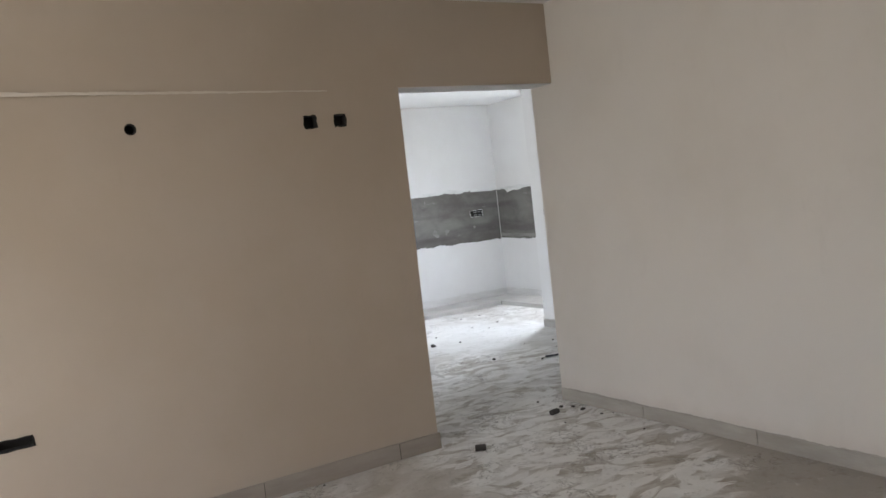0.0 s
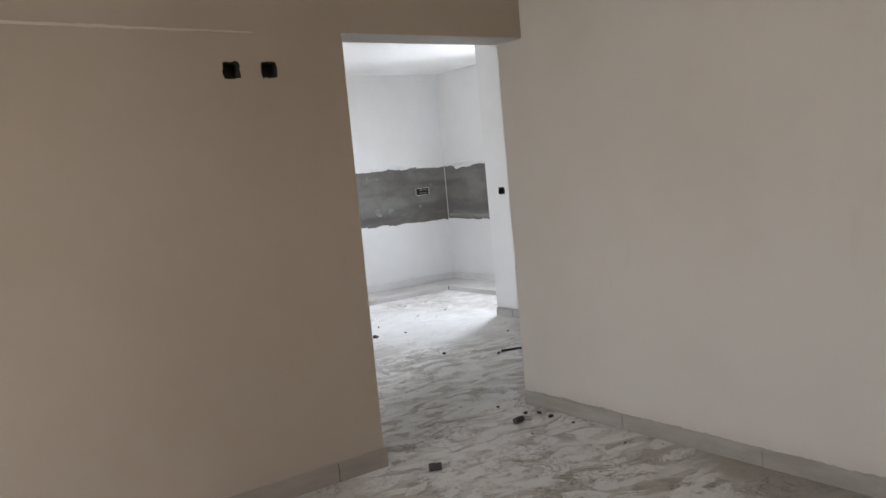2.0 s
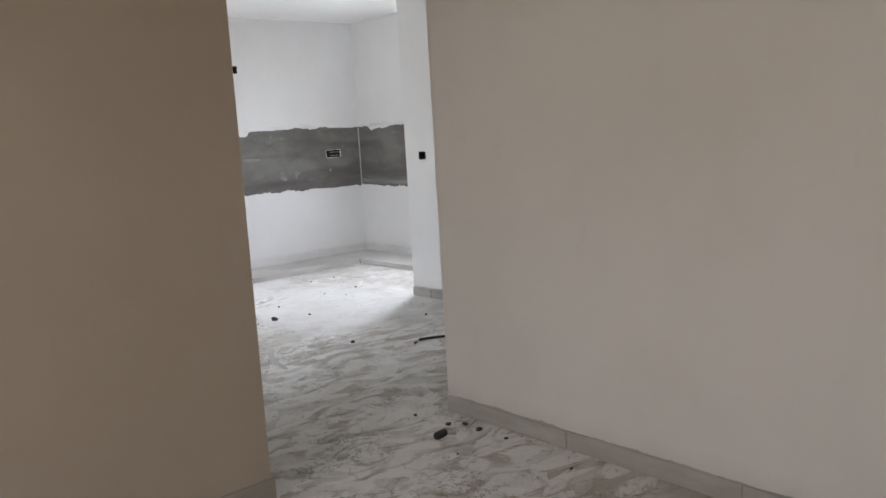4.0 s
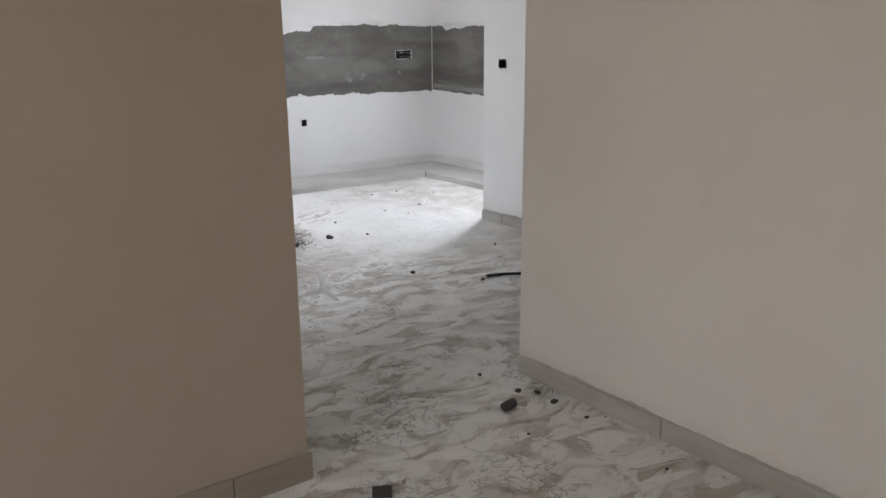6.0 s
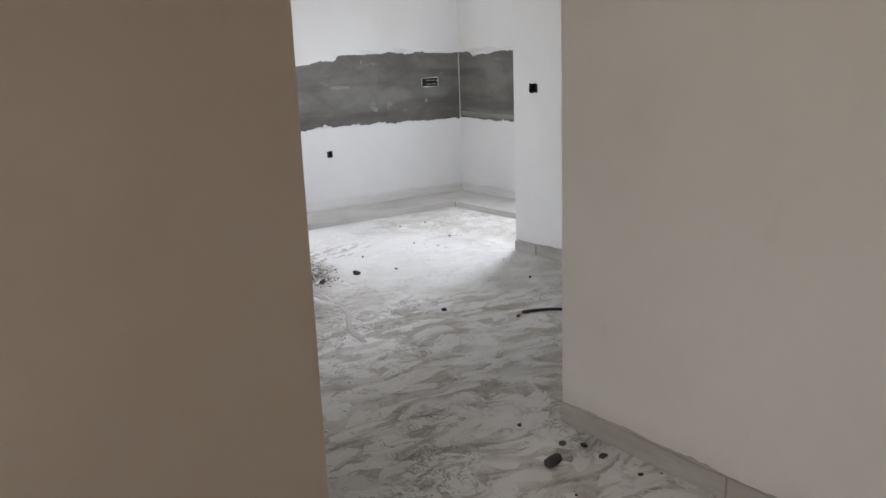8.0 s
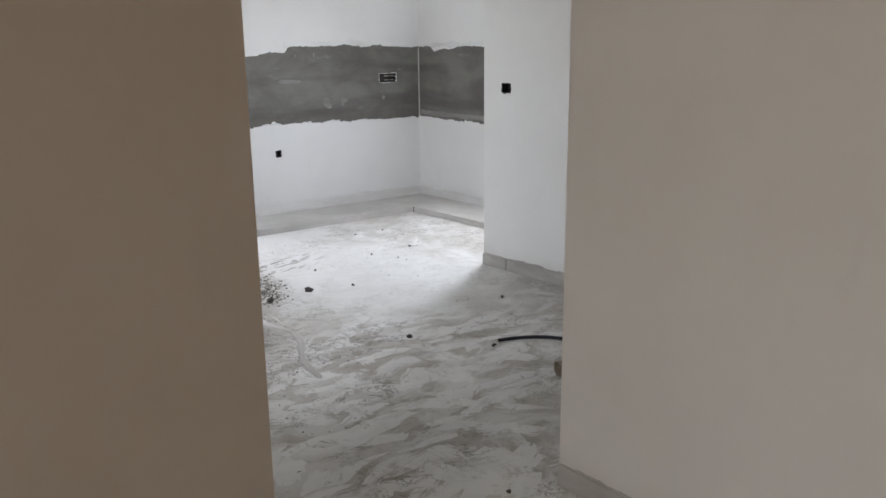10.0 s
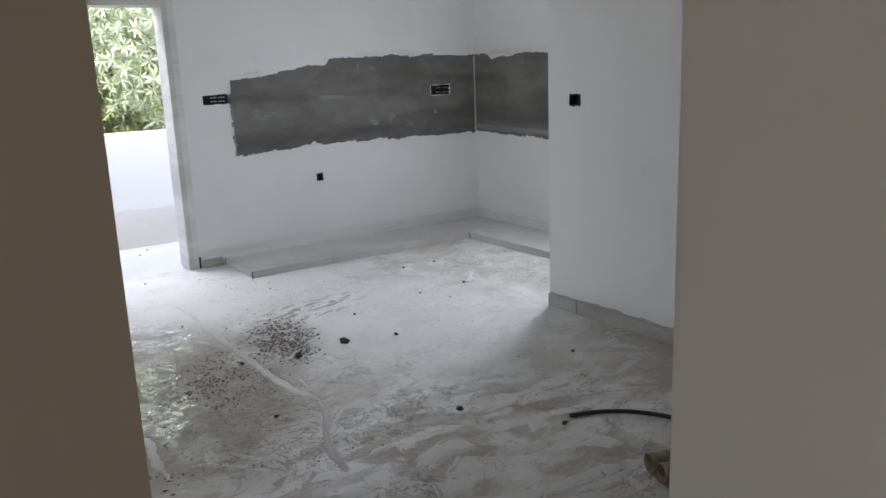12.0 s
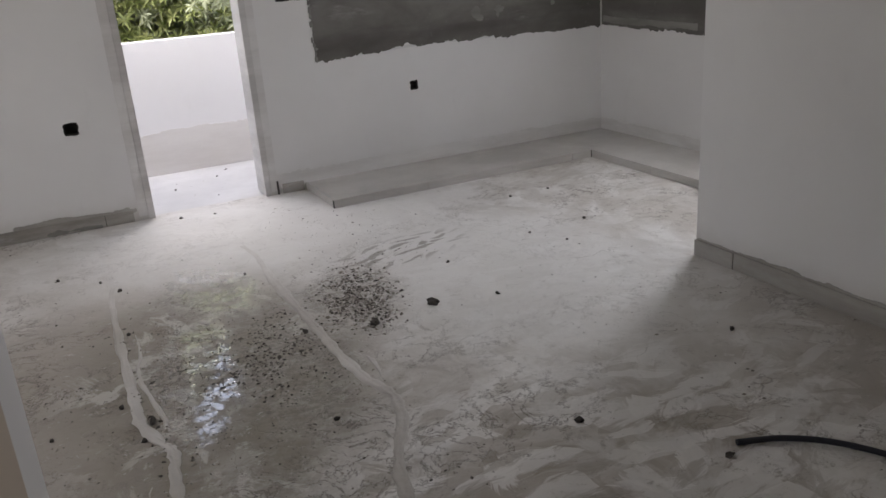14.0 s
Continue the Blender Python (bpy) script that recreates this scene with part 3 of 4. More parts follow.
ragged("putty_smear", "x", BACK, -1, 4.063, 5.5, [(4.11, 0.783), (4.75, 0.815), (5.6, 0.808)], [(4.11, 0.80), (4.75, 0.83), (5.6, 0.82)], 0.008, PUTTY, 17,
       "pale putty edge under the cement band", thick=0.0018)
ragged("putty_smear", "y", SIDE, -1, 7.35, BACK - 0.02, [(7.3, 1.44), (8.44, 1.45)], [(7.3, 1.49), (8.44, 1.485)], 0.02, PUTTY, 21,
       "thin pale putty smear on the recess wall", thick=0.0015)
ragged("plaster_strip", "y", SIDE, -1, 7.45, BACK - 0.03, [(7.3, 0.805), (8.44, 0.822)], [(7.3, 0.845), (8.44, 0.868)], 0.008, FOOT_DARK, 24,
       "paler strip of rough plaster along the foot of the cement band", thick=0.006)
structure(part("corner_seam", box_bm(SIDE - 0.015, SIDE - 0.002, BACK - 0.020, BACK - 0.0035, 0.80, 1.45, 0.006), KERB), "pale plaster seam in the corner of the cement band", "trim")


def dab(u, z, w, h, seed):
    """A flat irregular dab of putty on the cement band."""
    n, verts = 18, []
    for k in range(n):
        a = 2 * math.pi * k / n
        f = 1 + 0.45 * noise.noise((math.cos(a) * 1.6, math.sin(a) * 1.6, seed))
        verts.append((u + w * f * math.cos(a), BACK - 0.0045, z + h * f * math.sin(a)))
    verts += [(x, BACK - 0.003, z2) for x, _, z2 in verts]
    faces = [tuple(range(n))] + [(k, (k + 1) % n, n + (k + 1) % n, n + k) for k in range(n)]
    return structure(mesh_object("putty_dab", verts, faces, DAB), "pale dab of putty on the cement band", "putty dab")


DAB = cement("thin_putty", (0.135, 0.128, 0.117), (0.25, 0.245, 0.23), 0.8, 0.4)
for k, (u, z, w, h) in enumerate(((5.22, 0.985, 0.040, 0.035), (5.245, 0.945, 0.030, 0.020), (5.40, 0.99, 0.035, 0.022), (5.385, 0.96, 0.012, 0.018), (5.83, 1.0, 0.016, 0.022),
                                  (4.93, 1.385, 0.004, 0.014), (5.11, 1.39, 0.005, 0.018), (4.20, 1.165, 0.006, 0.006), (4.86, 1.17, 0.13, 0.016), (6.02, 1.25, 0.02, 0.004))):
    dab(u, z, w, h, k)
rng_dab = random.Random(5)
for k in range(16):
    dab(4.066 + rng_dab.uniform(-0.008, 0.012), 0.80 + 0.032 * k + rng_dab.uniform(-0.01, 0.01), rng_dab.uniform(0.005, 0.012), rng_dab.uniform(0.008, 0.022), 30 + k)
dab(4.060, 1.20, 0.020, 0.040, 50)
ragged("parapet_band", "x", 9.60, -1, 0.4, 5.6, [(0, -0.010), (6, -0.010)], [(0, 0.30), (2.8, 0.27), (3.3, 0.31), (4, 0.30), (6, 0.29)], 0.014, PARAPET_LOW, 71,
       "beige unpainted band along the foot of the parapet", thick=0.003)
# grey dusty foot of the walls above the plinth
ragged("dusty_foot", "x", BACK, -1, 3.72, SIDE - 0.004, [(3.7, 0.03), (6.4, 0.03)], [(3.7, 0.125), (5.0, 0.135), (6.4, 0.125)], 0.012, FOOT, 31, "grey unpainted foot of the wall above the plinth")
ragged("dusty_foot", "y", SIDE, -1, PIER_END + 0.01, BACK - 0.006, [(6.0, 0.03), (8.5, 0.03)], [(6.0, 0.12), (8.5, 0.125)], 0.012, FOOT, 33, "grey unpainted foot of the recess wall")

# pale strip: light caught along the ledge, put into its colour
ragged("filler_line", "x", W1 - 0.0002, -1, -2.9, 1.72, [(-2.9, 2.135), (0.2, 2.108), (1.72, 2.088)], [(-2.9, 2.155), (0.2, 2.126), (1.0, 2.108), (1.72, 2.094)], 0.003, LEDGE_LIGHT, 51,
       "pale line painted for the light caught on the ledge between the wall and the beam", thick=0.004)

# ---- skirting, in lengths of stone ----
def skirting(name, along, plane, into, joints, height, label, thick=0.014, material=SKIRT, dark=99):
    root = structure(new(name), label, "skirting board")
    rng = random.Random(name)
    for a, b in zip(joints, joints[1:]):
        t, h = thick * rng.uniform(0.85, 1.15), height * rng.uniform(0.97, 1.03)
        w = sorted((plane, plane + into * t))
        lo, hi = min(a, b) + 0.0015, max(a, b) - 0.0015
        bm = box_bm(lo, hi, w[0], w[1], 0, h, 0.002) if along == "x" else box_bm(w[0], w[1], lo, hi, 0, h, 0.002)
        part("skirting_tile", bm, material, root)
        dark -= 1
        if dark < 0:
            continue
        u = (hi, hi + 0.003) if b > a else (lo - 0.003, lo)
        w2 = sorted((plane, plane + into * thick * 0.8))
        bm = box_bm(u[0], u[1], w2[0], w2[1], 0, h * 0.96) if along == "x" else box_bm(w2[0], w2[1], u[0], u[1], 0, h * 0.96)
        part("dark_joint", bm, GROUT, root)
    return root


skirting("baseboard", "x", W1, -1, [OPEN_L + 0.012, 1.905, 1.105, 0.305, -0.495, -1.295, -2.095, -2.98], 0.094, "dusty brown stone skirting under the tan wall", material=SKIRT_BROWN)
skirting("baseboard", "y", OPEN_R, -1, [W1B, 3.02, 2.22, 1.42, 0.62, -0.18, -0.98, -1.78, -2.6], 0.080, "dusty grey stone skirting along the foyer wall", 0.008, SKIRT_PALE, 0)
skirting("baseboard", "y", PIER, -1, [PIER_END, 5.868, 5.03, 4.23, W1B + 0.01], 0.075, "dusty grey stone skirting under the projecting wall", dark=1)
skirting("baseboard", "x", BACK, -1, [2.84, 2.68, 2.10, 1.40, 0.92], 0.070, "chipped dusty skirting beside the balcony doorway", 0.010, material=SKIRT_DIRTY, dark=1)
skirting("baseboard", "x", BACK, -1, [3.745, 3.890], 0.062, "short stub of grey skirting beside the plinth", 0.010, material=SKIRT_DIRTY, dark=0)
skirting("baseboard", "x", W1B, 1, [3.31, 4.11, 5.03], 0.075, "dusty grey stone skirting on the kitchen side")


ragged("dirty_foot", "y", PIER, -1, W1B + 0.01, PIER_END - 0.004, [(3.7, 0.060), (6.2, 0.060)], [(3.7, 0.084), (5.0, 0.090), (6.2, 0.082)], 0.010, SKIRT, 61,
       "grimy uneven line where skirting meets the white wall", thick=0.004)
ragged("dirty_foot", "x", BACK, -1, 2.20, 2.86, [(2.0, 0.055), (2.9, 0.055)], [(2.0, 0.085), (2.45, 0.10), (2.6, 0.086), (2.9, 0.078)], 0.014, SKIRT, 63,
       "grimy broken plaster above the skirting beside the balcony doorway", thick=0.004)
ragged("dirty_foot", "y", OPEN_R, -1, -1.0, W1B - 0.004, [(-1, 0.070), (3.8, 0.070)], [(-1, 0.088), (3.8, 0.086)], 0.007, SKIRT_PALE, 65,
       "uneven dusty line above the foyer skirting", thick=0.003)
ragged("dirt_smear", "x", BACK - 0.0115, -1, 2.36, 2.66, [(2.3, 0.004), (2.7, 0.006)], [(2.3, 0.014), (2.42, 0.036), (2.48, 0.018), (2.56, 0.030), (2.7, 0.010)], 0.012, FOOT_DARK, 67,
       "dark chipped smear on the skirting", thick=0.003)

# ---- screed plinth for the kitchen units ----
def plinth():
    root = structure(new("plinth"), "low L-shaped screed plinth with a thin stone edging along the kitchen walls", "plinth")
    for b in ((3.918, SIDE - 0.001, 7.909, BACK - 0.001, 0, 0.043), (5.769, SIDE - 0.001, PIER_END + 0.001, 7.909, 0, 0.043)):
        part("screed", box_bm(*b), KERB, root)
    for a, b in zip((3.903, 4.52, 5.13, 5.60), (4.52, 5.13, 5.60, 5.755)):
        part("edging", box_bm(a + 0.001, b - 0.001, 7.895, 7.907, 0, 0.050, 0.0015), KERB, root)
    part("edging", box_bm(3.903, 3.916, 7.909, BACK - 0.001, 0, 0.048, 0.0015), KERB, root)
    for a, b in zip((6.072, 6.68, 7.28), (6.68, 7.28, 7.895)):
        part("edging", box_bm(5.755, 5.767, a + 0.001, b - 0.001, 0, 0.050, 0.0015), KERB, root)
    part("dark_joint", box_bm(3.918, 5.755, 7.907, 7.911, 0.040, 0.0445), GROUT, root)
    part("dark_joint", box_bm(5.767, 5.771, 6.1, 7.88, 0.040, 0.0445), GROUT, root)
    part("dark_joint", box_bm(3.899, 3.903, 7.893, 7.907, 0.0, 0.047), GROUT, root)
    part("dark_joint", box_bm(5.751, 5.755, 7.891, 7.895, 0.0, 0.047), GROUT, root)
    return root


plinth()


# ---- balcony doorway lining ----
def door_lining():
    root = structure(new("door_lining"), "pale stone lining round the open balcony doorway, without a door leaf", "door frame")
    part("jamb", box_bm(2.9195, 2.958, BACK - 0.008, BACK + 0.20, 0, 1.842, 0.003), FRAME, root)
    part("jamb", box_bm(3.636, 3.6745, BACK - 0.008, BACK + 0.20, 0, 1.842, 0.003), FRAME, root)
    part("head", box_bm(2.9195, 3.6745, BACK - 0.008, BACK + 0.20, 1.8425, 1.8795, 0.003), FRAME, root)
    # ragged grey patching on the wall face beside the lining
    ragged("patching", "x", BACK, -1, 2.868, 2.919, [(2.8, 0.02), (3.0, 0.02)], [(2.8, 1.9), (3.0, 1.9)], 0.01, FOOT, 41, "", root)
    ragged("patching", "x", BACK, -1, 3.675, 3.720, [(3.6, 0.02), (3.8, 0.02)], [(3.6, 1.9), (3.8, 1.9)], 0.01, FOOT, 43, "", root)
    ragged("patching", "x", BACK, -1, 2.868, 3.720, [(2.8, 1.902), (3.8, 1.902)], [(2.8, 1.93), (3.8, 1.93)], 0.004, FOOT, 45, "", root)
    part("dark_joint", box_bm(3.712, 3.723, BACK - 0.012, BACK - 0.0035, 0.0, 0.085), GROUT, root)
    for o in root.children:
        o.pop("category", None), o.pop("kind", None)
    return root


door_lining()


# ---- holes for electrical boxes ----
def ragged_ring(rect, plane, into, along, seed, out=0.006):
    """A chipped rim round a hole, a millimetre proud; near-black ones widen its painted darkness."""
    rng = random.Random(seed)
    u0, u1, z0, z1 = rect
    cu, cz = (u0 + u1) / 2, (z0 + z1) / 2
    bm = bmesh.new()
    inner, outer, back = [], [], []
    per = []
    k = 5
    for i in range(k):
        per.append((u0 + (u1 - u0) * i / k, z0, 0, -1))
    for i in range(k):
        per.append((u1, z0 + (z1 - z0) * i / k, 1, 0))
    for i in range(k):
        per.append((u1 - (u1 - u0) * i / k, z1, 0, 1))
    for i in range(k):
        per.append((u0, z1 - (z1 - z0) * i / k, -1, 0))
    for u, z, du, dz in per:
        g = out * rng.uniform(0.1, 1.3)
        r = rng.uniform(0, 0.004)
        a = (u - du * r, z - dz * r)
        b = (u + du * g, z + dz * g)
        f = lambda p, w: (p[0], w, p[1]) if along == "x" else (w, p[0], p[1])
        inner.append(bm.verts.new(f(a, plane + into * 0.0012)))
        outer.append(bm.verts.new(f(b, plane + into * 0.0012)))
        back.append(bm.verts.new(f(a, plane - into * 0.02)))
    n = len(per)
    for i in range(n):
        j = (i + 1) % n
        bm.faces.new((inner[i], inner[j], outer[j], outer[i]))
        bm.faces.new((inner[i], inner[j], back[j], back[i]))
    return bm


def box_hole(name, rect, plane, into, along, seed, label, material=HOLE, group="chiselled socket holes", steel=0, rim=HOLE):
    u0, u1, z0, z1 = rect
    root = tagged(new(name), label, "electrical box", group)
    p = ((u0 + u1) / 2, plane, (z0 + z1) / 2) if along == "x" else (plane, (u0 + u1) / 2, (z0 + z1) / 2)
    part("chipped_rim", ragged_ring(rect, plane + (into * 0.003 if rim is PUTTY else 0), into, along, seed), rim, root)
    d = sorted((plane - into * 0.048, plane - into * 0.0495))
    bm = box_bm(u0 + 0.0005, u1 - 0.0005, d[0], d[1], z0 + 0.0005, z1 - 0.0005) if along == "x" else box_bm(d[0], d[1], u0 + 0.0005, u1 - 0.0005, z0 + 0.0005, z1 - 0.0005)
    part("box_back", bm, HOLE, root)
    t = 0.003
    for a, b, c, e in ((u0, u0 + t, z0, z1), (u1 - t, u1, z0, z1), (u0 + t, u1 - t, z0, z0 + t), (u0 + t, u1 - t, z1 - t, z1)):
        w = sorted((plane - into * 0.0015, plane - into * 0.048))
        e2 = 0.0003
        bm = box_bm(a + e2, b - e2, w[0], w[1], c + e2, e - e2) if along == "x" else box_bm(w[0], w[1], a + e2, b - e2, c + e2, e - e2)
        part("box_side", bm, HOLE, root)
    for k in range(steel):
        lo = u0 + (u1 - u0) * (0.30 + 0.33 * k)
        for z in (z0 + (z1 - z0) * 0.22, z0 + (z1 - z0) * 0.66):
            w = sorted((plane - into * 0.004, plane - into * 0.007))
            part("steel_strap", box_bm(lo, lo + (u1 - u0) * 0.26, w[0], w[1], z, z + 0.008), STEEL, root)
    # the thing sits at its middle
    root.location = p
    for o in root.children:
        o.matrix_parent_inverse = Matrix.Translation(-Vector(p))
    return root


box_hole("socket_box", HOLES[0][1:], W1, -1, "x", 1, "square black socket hole high in the tan wall")
box_hole("socket_box", HOLES[1][1:], W1, -1, "x", 2, "square black socket hole high in the tan wall beside its twin")
box_hole("socket_box", HOLES[2][1:], W1, -1, "x", 3, "long low rectangular black socket hole near the skirting", steel=0)
box_hole("socket_box", KSOCK[0], BACK, -1, "x", 4, "black socket hole beside the doorway low on the white wall")
box_hole("switch_box", KSOCK[1], BACK, -1, "x", 5, "long black switch box with bare steel straps beside the doorway", steel=2)
box_hole("socket_box", KSOCK[2], BACK, -1, "x", 6, "small black socket hole under the cement band")
box_hole("switch_box", KSOCK[3], BACK, -1, "x", 7, "long switch box with putty rim set into the bare cement band", steel=2, rim=PUTTY)
box_hole("socket_box", KSOCK[4], BACK, -1, "x", 8, "small black socket hole high above the cement band")
box_hole("socket_box", (5.850, 5.930, 1.150, 1.208), PIER, -1, "y", 9, "square black socket hole in the projecting white wall")


def round_hole():
    """The round pipe hole: a square cut closed by a rendered collar with a round mouth."""
    cx, cz, r = 0.688, 1.937, 0.028
    root = tagged(new("pipe_hole"), "round black pipe hole high in the tan wall", "wall hole")
    bm = bmesh.new()
    n = 24
    sq, mouth = [], []
    for i in range(n):
        a = 2 * math.pi * i / n
        c, s = math.cos(a), math.sin(a)
        k = 1 / max(abs(c), abs(s))
        rr = r * (1 + 0.10 * noise.noise((c * 3, s * 3, 1)))
        sq.append(bm.verts.new((cx + 0.030 * c * k, W1 - 0.001, cz + 0.030 * s * k)))
        mouth.append(bm.verts.new((cx + rr * 0.86 * c, W1 - 0.001, cz + rr * 0.86 * s)))
    for i in range(n):
        j = (i + 1) % n
        bm.faces.new((sq[i], sq[j], mouth[j], mouth[i]))
    part("collar", bm, TAN_AND_SHADE, root)
    bm = bmesh.new()
    a_ = [[bm.verts.new(Vector(v)) for v in ring] for ring in ([(cx + r * math.cos(2 * math.pi * i / n), W1 - 0.0016, cz + r * math.sin(2 * math.pi * i / n)) for i in range(n)],
          [(cx + r * 0.8 * math.cos(2 * math.pi * i / n), W1 - 0.0012, cz + r * 0.8 * math.sin(2 * math.pi * i / n)) for i in range(n)],
          [(cx + r * 0.8 * math.cos(2 * math.pi * i / n), W1 + 0.046, cz + r * 0.8 * math.sin(2 * math.pi * i / n)) for i in range(n)])]
    for p, q in zip(a_, a_[1:]):
        for i in range(n):
            bm.faces.new((p[i], p[(i + 1) % n], q[(i + 1) % n], q[i]))
    bm.faces.new(a_[-1])
    part("pipe_sleeve", bm, HOLE, root)
    return root


round_hole()


# ---- floor debris ----
DX, DY = -0.026, 0.015      # where the debris lies against the plan
def mortar_trail(points, width, height, seed, label):
    """A low smooth ridge of mortar over a buried conduit."""
    pts = [Vector((x + DX, y + DY, 0)) for x, y in points]
    dense = []
    for i in range(len(pts) - 1):
        p0, p1, p2, p3 = pts[max(i - 1, 0)], pts[i], pts[i + 1], pts[min(i + 2, len(pts) - 1)]
        for k in range(8):
            f = k / 8
            dense.append(0.5 * ((2 * p1) + (p2 - p0) * f + (2 * p0 - 5 * p1 + 4 * p2 - p3) * f * f + (3 * p1 - p0 - 3 * p2 + p3) * f ** 3))
    dense.append(pts[-1])
    verts, faces, m = [], [], 9
    for i, p in enumerate(dense):
        t = (dense[min(i + 1, len(dense) - 1)] - dense[max(i - 1, 0)]).normalized()
        side = Vector((-t.y, t.x, 0))
        ends = min(1, i / 16, (len(dense) - 1 - i) / 8)
        w = width * (0.72 + 0.45 * noise.noise((i * 0.13, seed, 0)) + 0.25 * noise.noise((i * 0.6, seed, 5))) * (0.5 + 0.5 * ends)
        for k in range(m):
            s = 2 * k / (m - 1) - 1
            groove = 0.35 * math.exp(-((s - 0.1) / 0.25) ** 2)
            h = height * ends * max(0, (1 - s * s) ** 0.6 - groove) * (1 + 0.3 * noise.noise((i * 0.3, k, seed)))
            q = p + side * (s * w + 0.010 * noise.noise((i * 0.5, k * 0.4, seed + 4)))
            verts.append((q.x, q.y, -0.002 + h))
    for i in range(len(dense) - 1):
        for k in range(m - 1):
            a = i * m + k
            faces.append((a, a + 1, a + m + 1, a + m))
    return tagged(mesh_object("mortar_ridge", verts, faces, MORTAR, smooth=True), label, "mortar ridge", "mortar ridges", "stuff")


mortar_trail([(3.25, 7.75), (3.32, 7.40), (3.305, 7.03), (3.305, 6.64), (3.31, 6.30), (3.31, 6.10), (3.325, 5.86), (3.36, 5.70), (3.33, 5.54), (3.245, 5.38), (3.19, 5.22), (3.165, 5.0)], 0.032, 0.008, 1,
             "smooth dusty mortar ridge snaking over the floor")
mortar_trail([(3.335, 6.21), (3.37, 6.06), (3.395, 5.95), (3.365, 5.74)], 0.014, 0.005, 2, "short thin mortar ridge joining the long one")
mortar_trail([(2.68, 7.55), (2.62, 7.22), (2.60, 6.70), (2.595, 6.23), (2.595, 5.98), (2.635, 5.83), (2.66, 5.75), (2.64, 5.58), (2.64, 5.32)], 0.028, 0.008, 3, "damp mortar ridge beside the wet patch")
mortar_trail([(2.65, 7.09), (2.665, 6.60), (2.63, 6.32), (2.665, 5.98), (2.66, 5.84)], 0.013, 0.006, 4, "thin second mortar ridge running beside the first")
mortar_trail([(2.65, 5.80), (2.58, 5.60), (2.54, 5.36)], 0.016, 0.004, 5, "short faint branch of the damp mortar ridge")


def stone(name, x, y, size, seed, label, group="", flat=0.6, z=0.0, material=None):
    """A broken lump, uneven and slightly sunk into the dust."""
    rng = random.Random(seed)
    bm = bmesh.new()
    bmesh.ops.create_icosphere(bm, subdivisions=2 if size > 0.018 else 1, radius=1)
    sx, sy = rng.uniform(0.75, 1.0), rng.uniform(0.5, 0.8)
    for v in bm.verts:
        n = 1 + 0.6 * noise.noise(v.co * 1.1 + Vector((seed * 3.7, 0, 0))) + 0.45 * noise.noise(v.co * 2.6 + Vector((0, seed * 1.9, 0)))
        c = v.co * n
        v.co = Vector((c.x * sx * size, c.y * sy * size, max(c.z, -0.55) * flat * size))
    low = min(v.co.z for v in bm.verts)
    for v in bm.verts:
        v.co.z -= low
    ob = part(name, bm, material or RUBBLE)
    ob.location, ob.rotation_euler = (x + DX, y + DY, z), (0, 0, rng.uniform(0, 6.28))
    return tagged(ob, label, "stone", group)


LUMPS = [(3.80, 6.29, 0.046), (4.07, 6.22, 0.020), (3.52, 6.24, 0.032), (3.78, 5.23, 0.024), (4.60, 5.43, 0.022), (4.02, 4.86, 0.022), (4.95, 6.82, 0.018), (4.07, 6.68, 0.017),
         (3.11, 8.29, 0.018), (2.41, 7.60, 0.017), (2.66, 7.27, 0.022), (2.64, 6.73, 0.017), (2.63, 5.97, 0.026), (2.59, 5.86, 0.020), (2.55, 6.12, 0.018), (3.26, 6.33, 0.022),
         (3.15, 5.65, 0.018), (5.12, 7.42, 0.014), (4.60, 6.80, 0.013), (4.69, 6.60, 0.012), (4.86, 7.42, 0.013), (3.21, 7.12, 0.014), (2.59, 7.44, 0.014), (2.33, 6.03, 0.014)]
for k, (x, y, s) in enumerate(LUMPS):
    label = "large dark broken lump of mortar on the dusty floor" if s > 0.04 else "dark broken stone on the dusty kitchen floor" if s > 0.018 else "small dark pebble on the dusty floor"
    stone("stone", x, y, 0.72 * s, k + 3, label, "stones on the floor", 0.5 if s > 0.04 else 0.65)
FOYER_LUMPS = [(3.17, 3.61, 0.016), (3.22, 3.55, 0.017), (3.215, 3.45, 0.019), (3.22, 3.28, 0.013), (3.15, 3.83, 0.012), (2.96, 3.32, 0.008), (1.44, 3.50, 0.010), (3.16, 2.86, 0.010)]
for k, (x, y, s) in enumerate(FOYER_LUMPS):
    stone("stone", x, y, s, k + 60, "brown-black crumb of mortar beside the skirting", "crumbs by the skirting")


for k, (x, y, s) in enumerate(((3.02, 9.18, 0.014), (3.20, 9.05, 0.018), (3.52, 9.25, 0.014), (3.62, 9.42, 0.012), (3.42, 8.72, 0.010), (3.30, 8.25, 0.012))):
    stone("stone", x, y, s, k + 90, "grey splinter of mortar on the pale balcony floor" if y > 8.4 else "small dark pebble in the balcony doorway", "stones on the balcony", 0.35, -0.012 if y > 8.49 else 0.0)


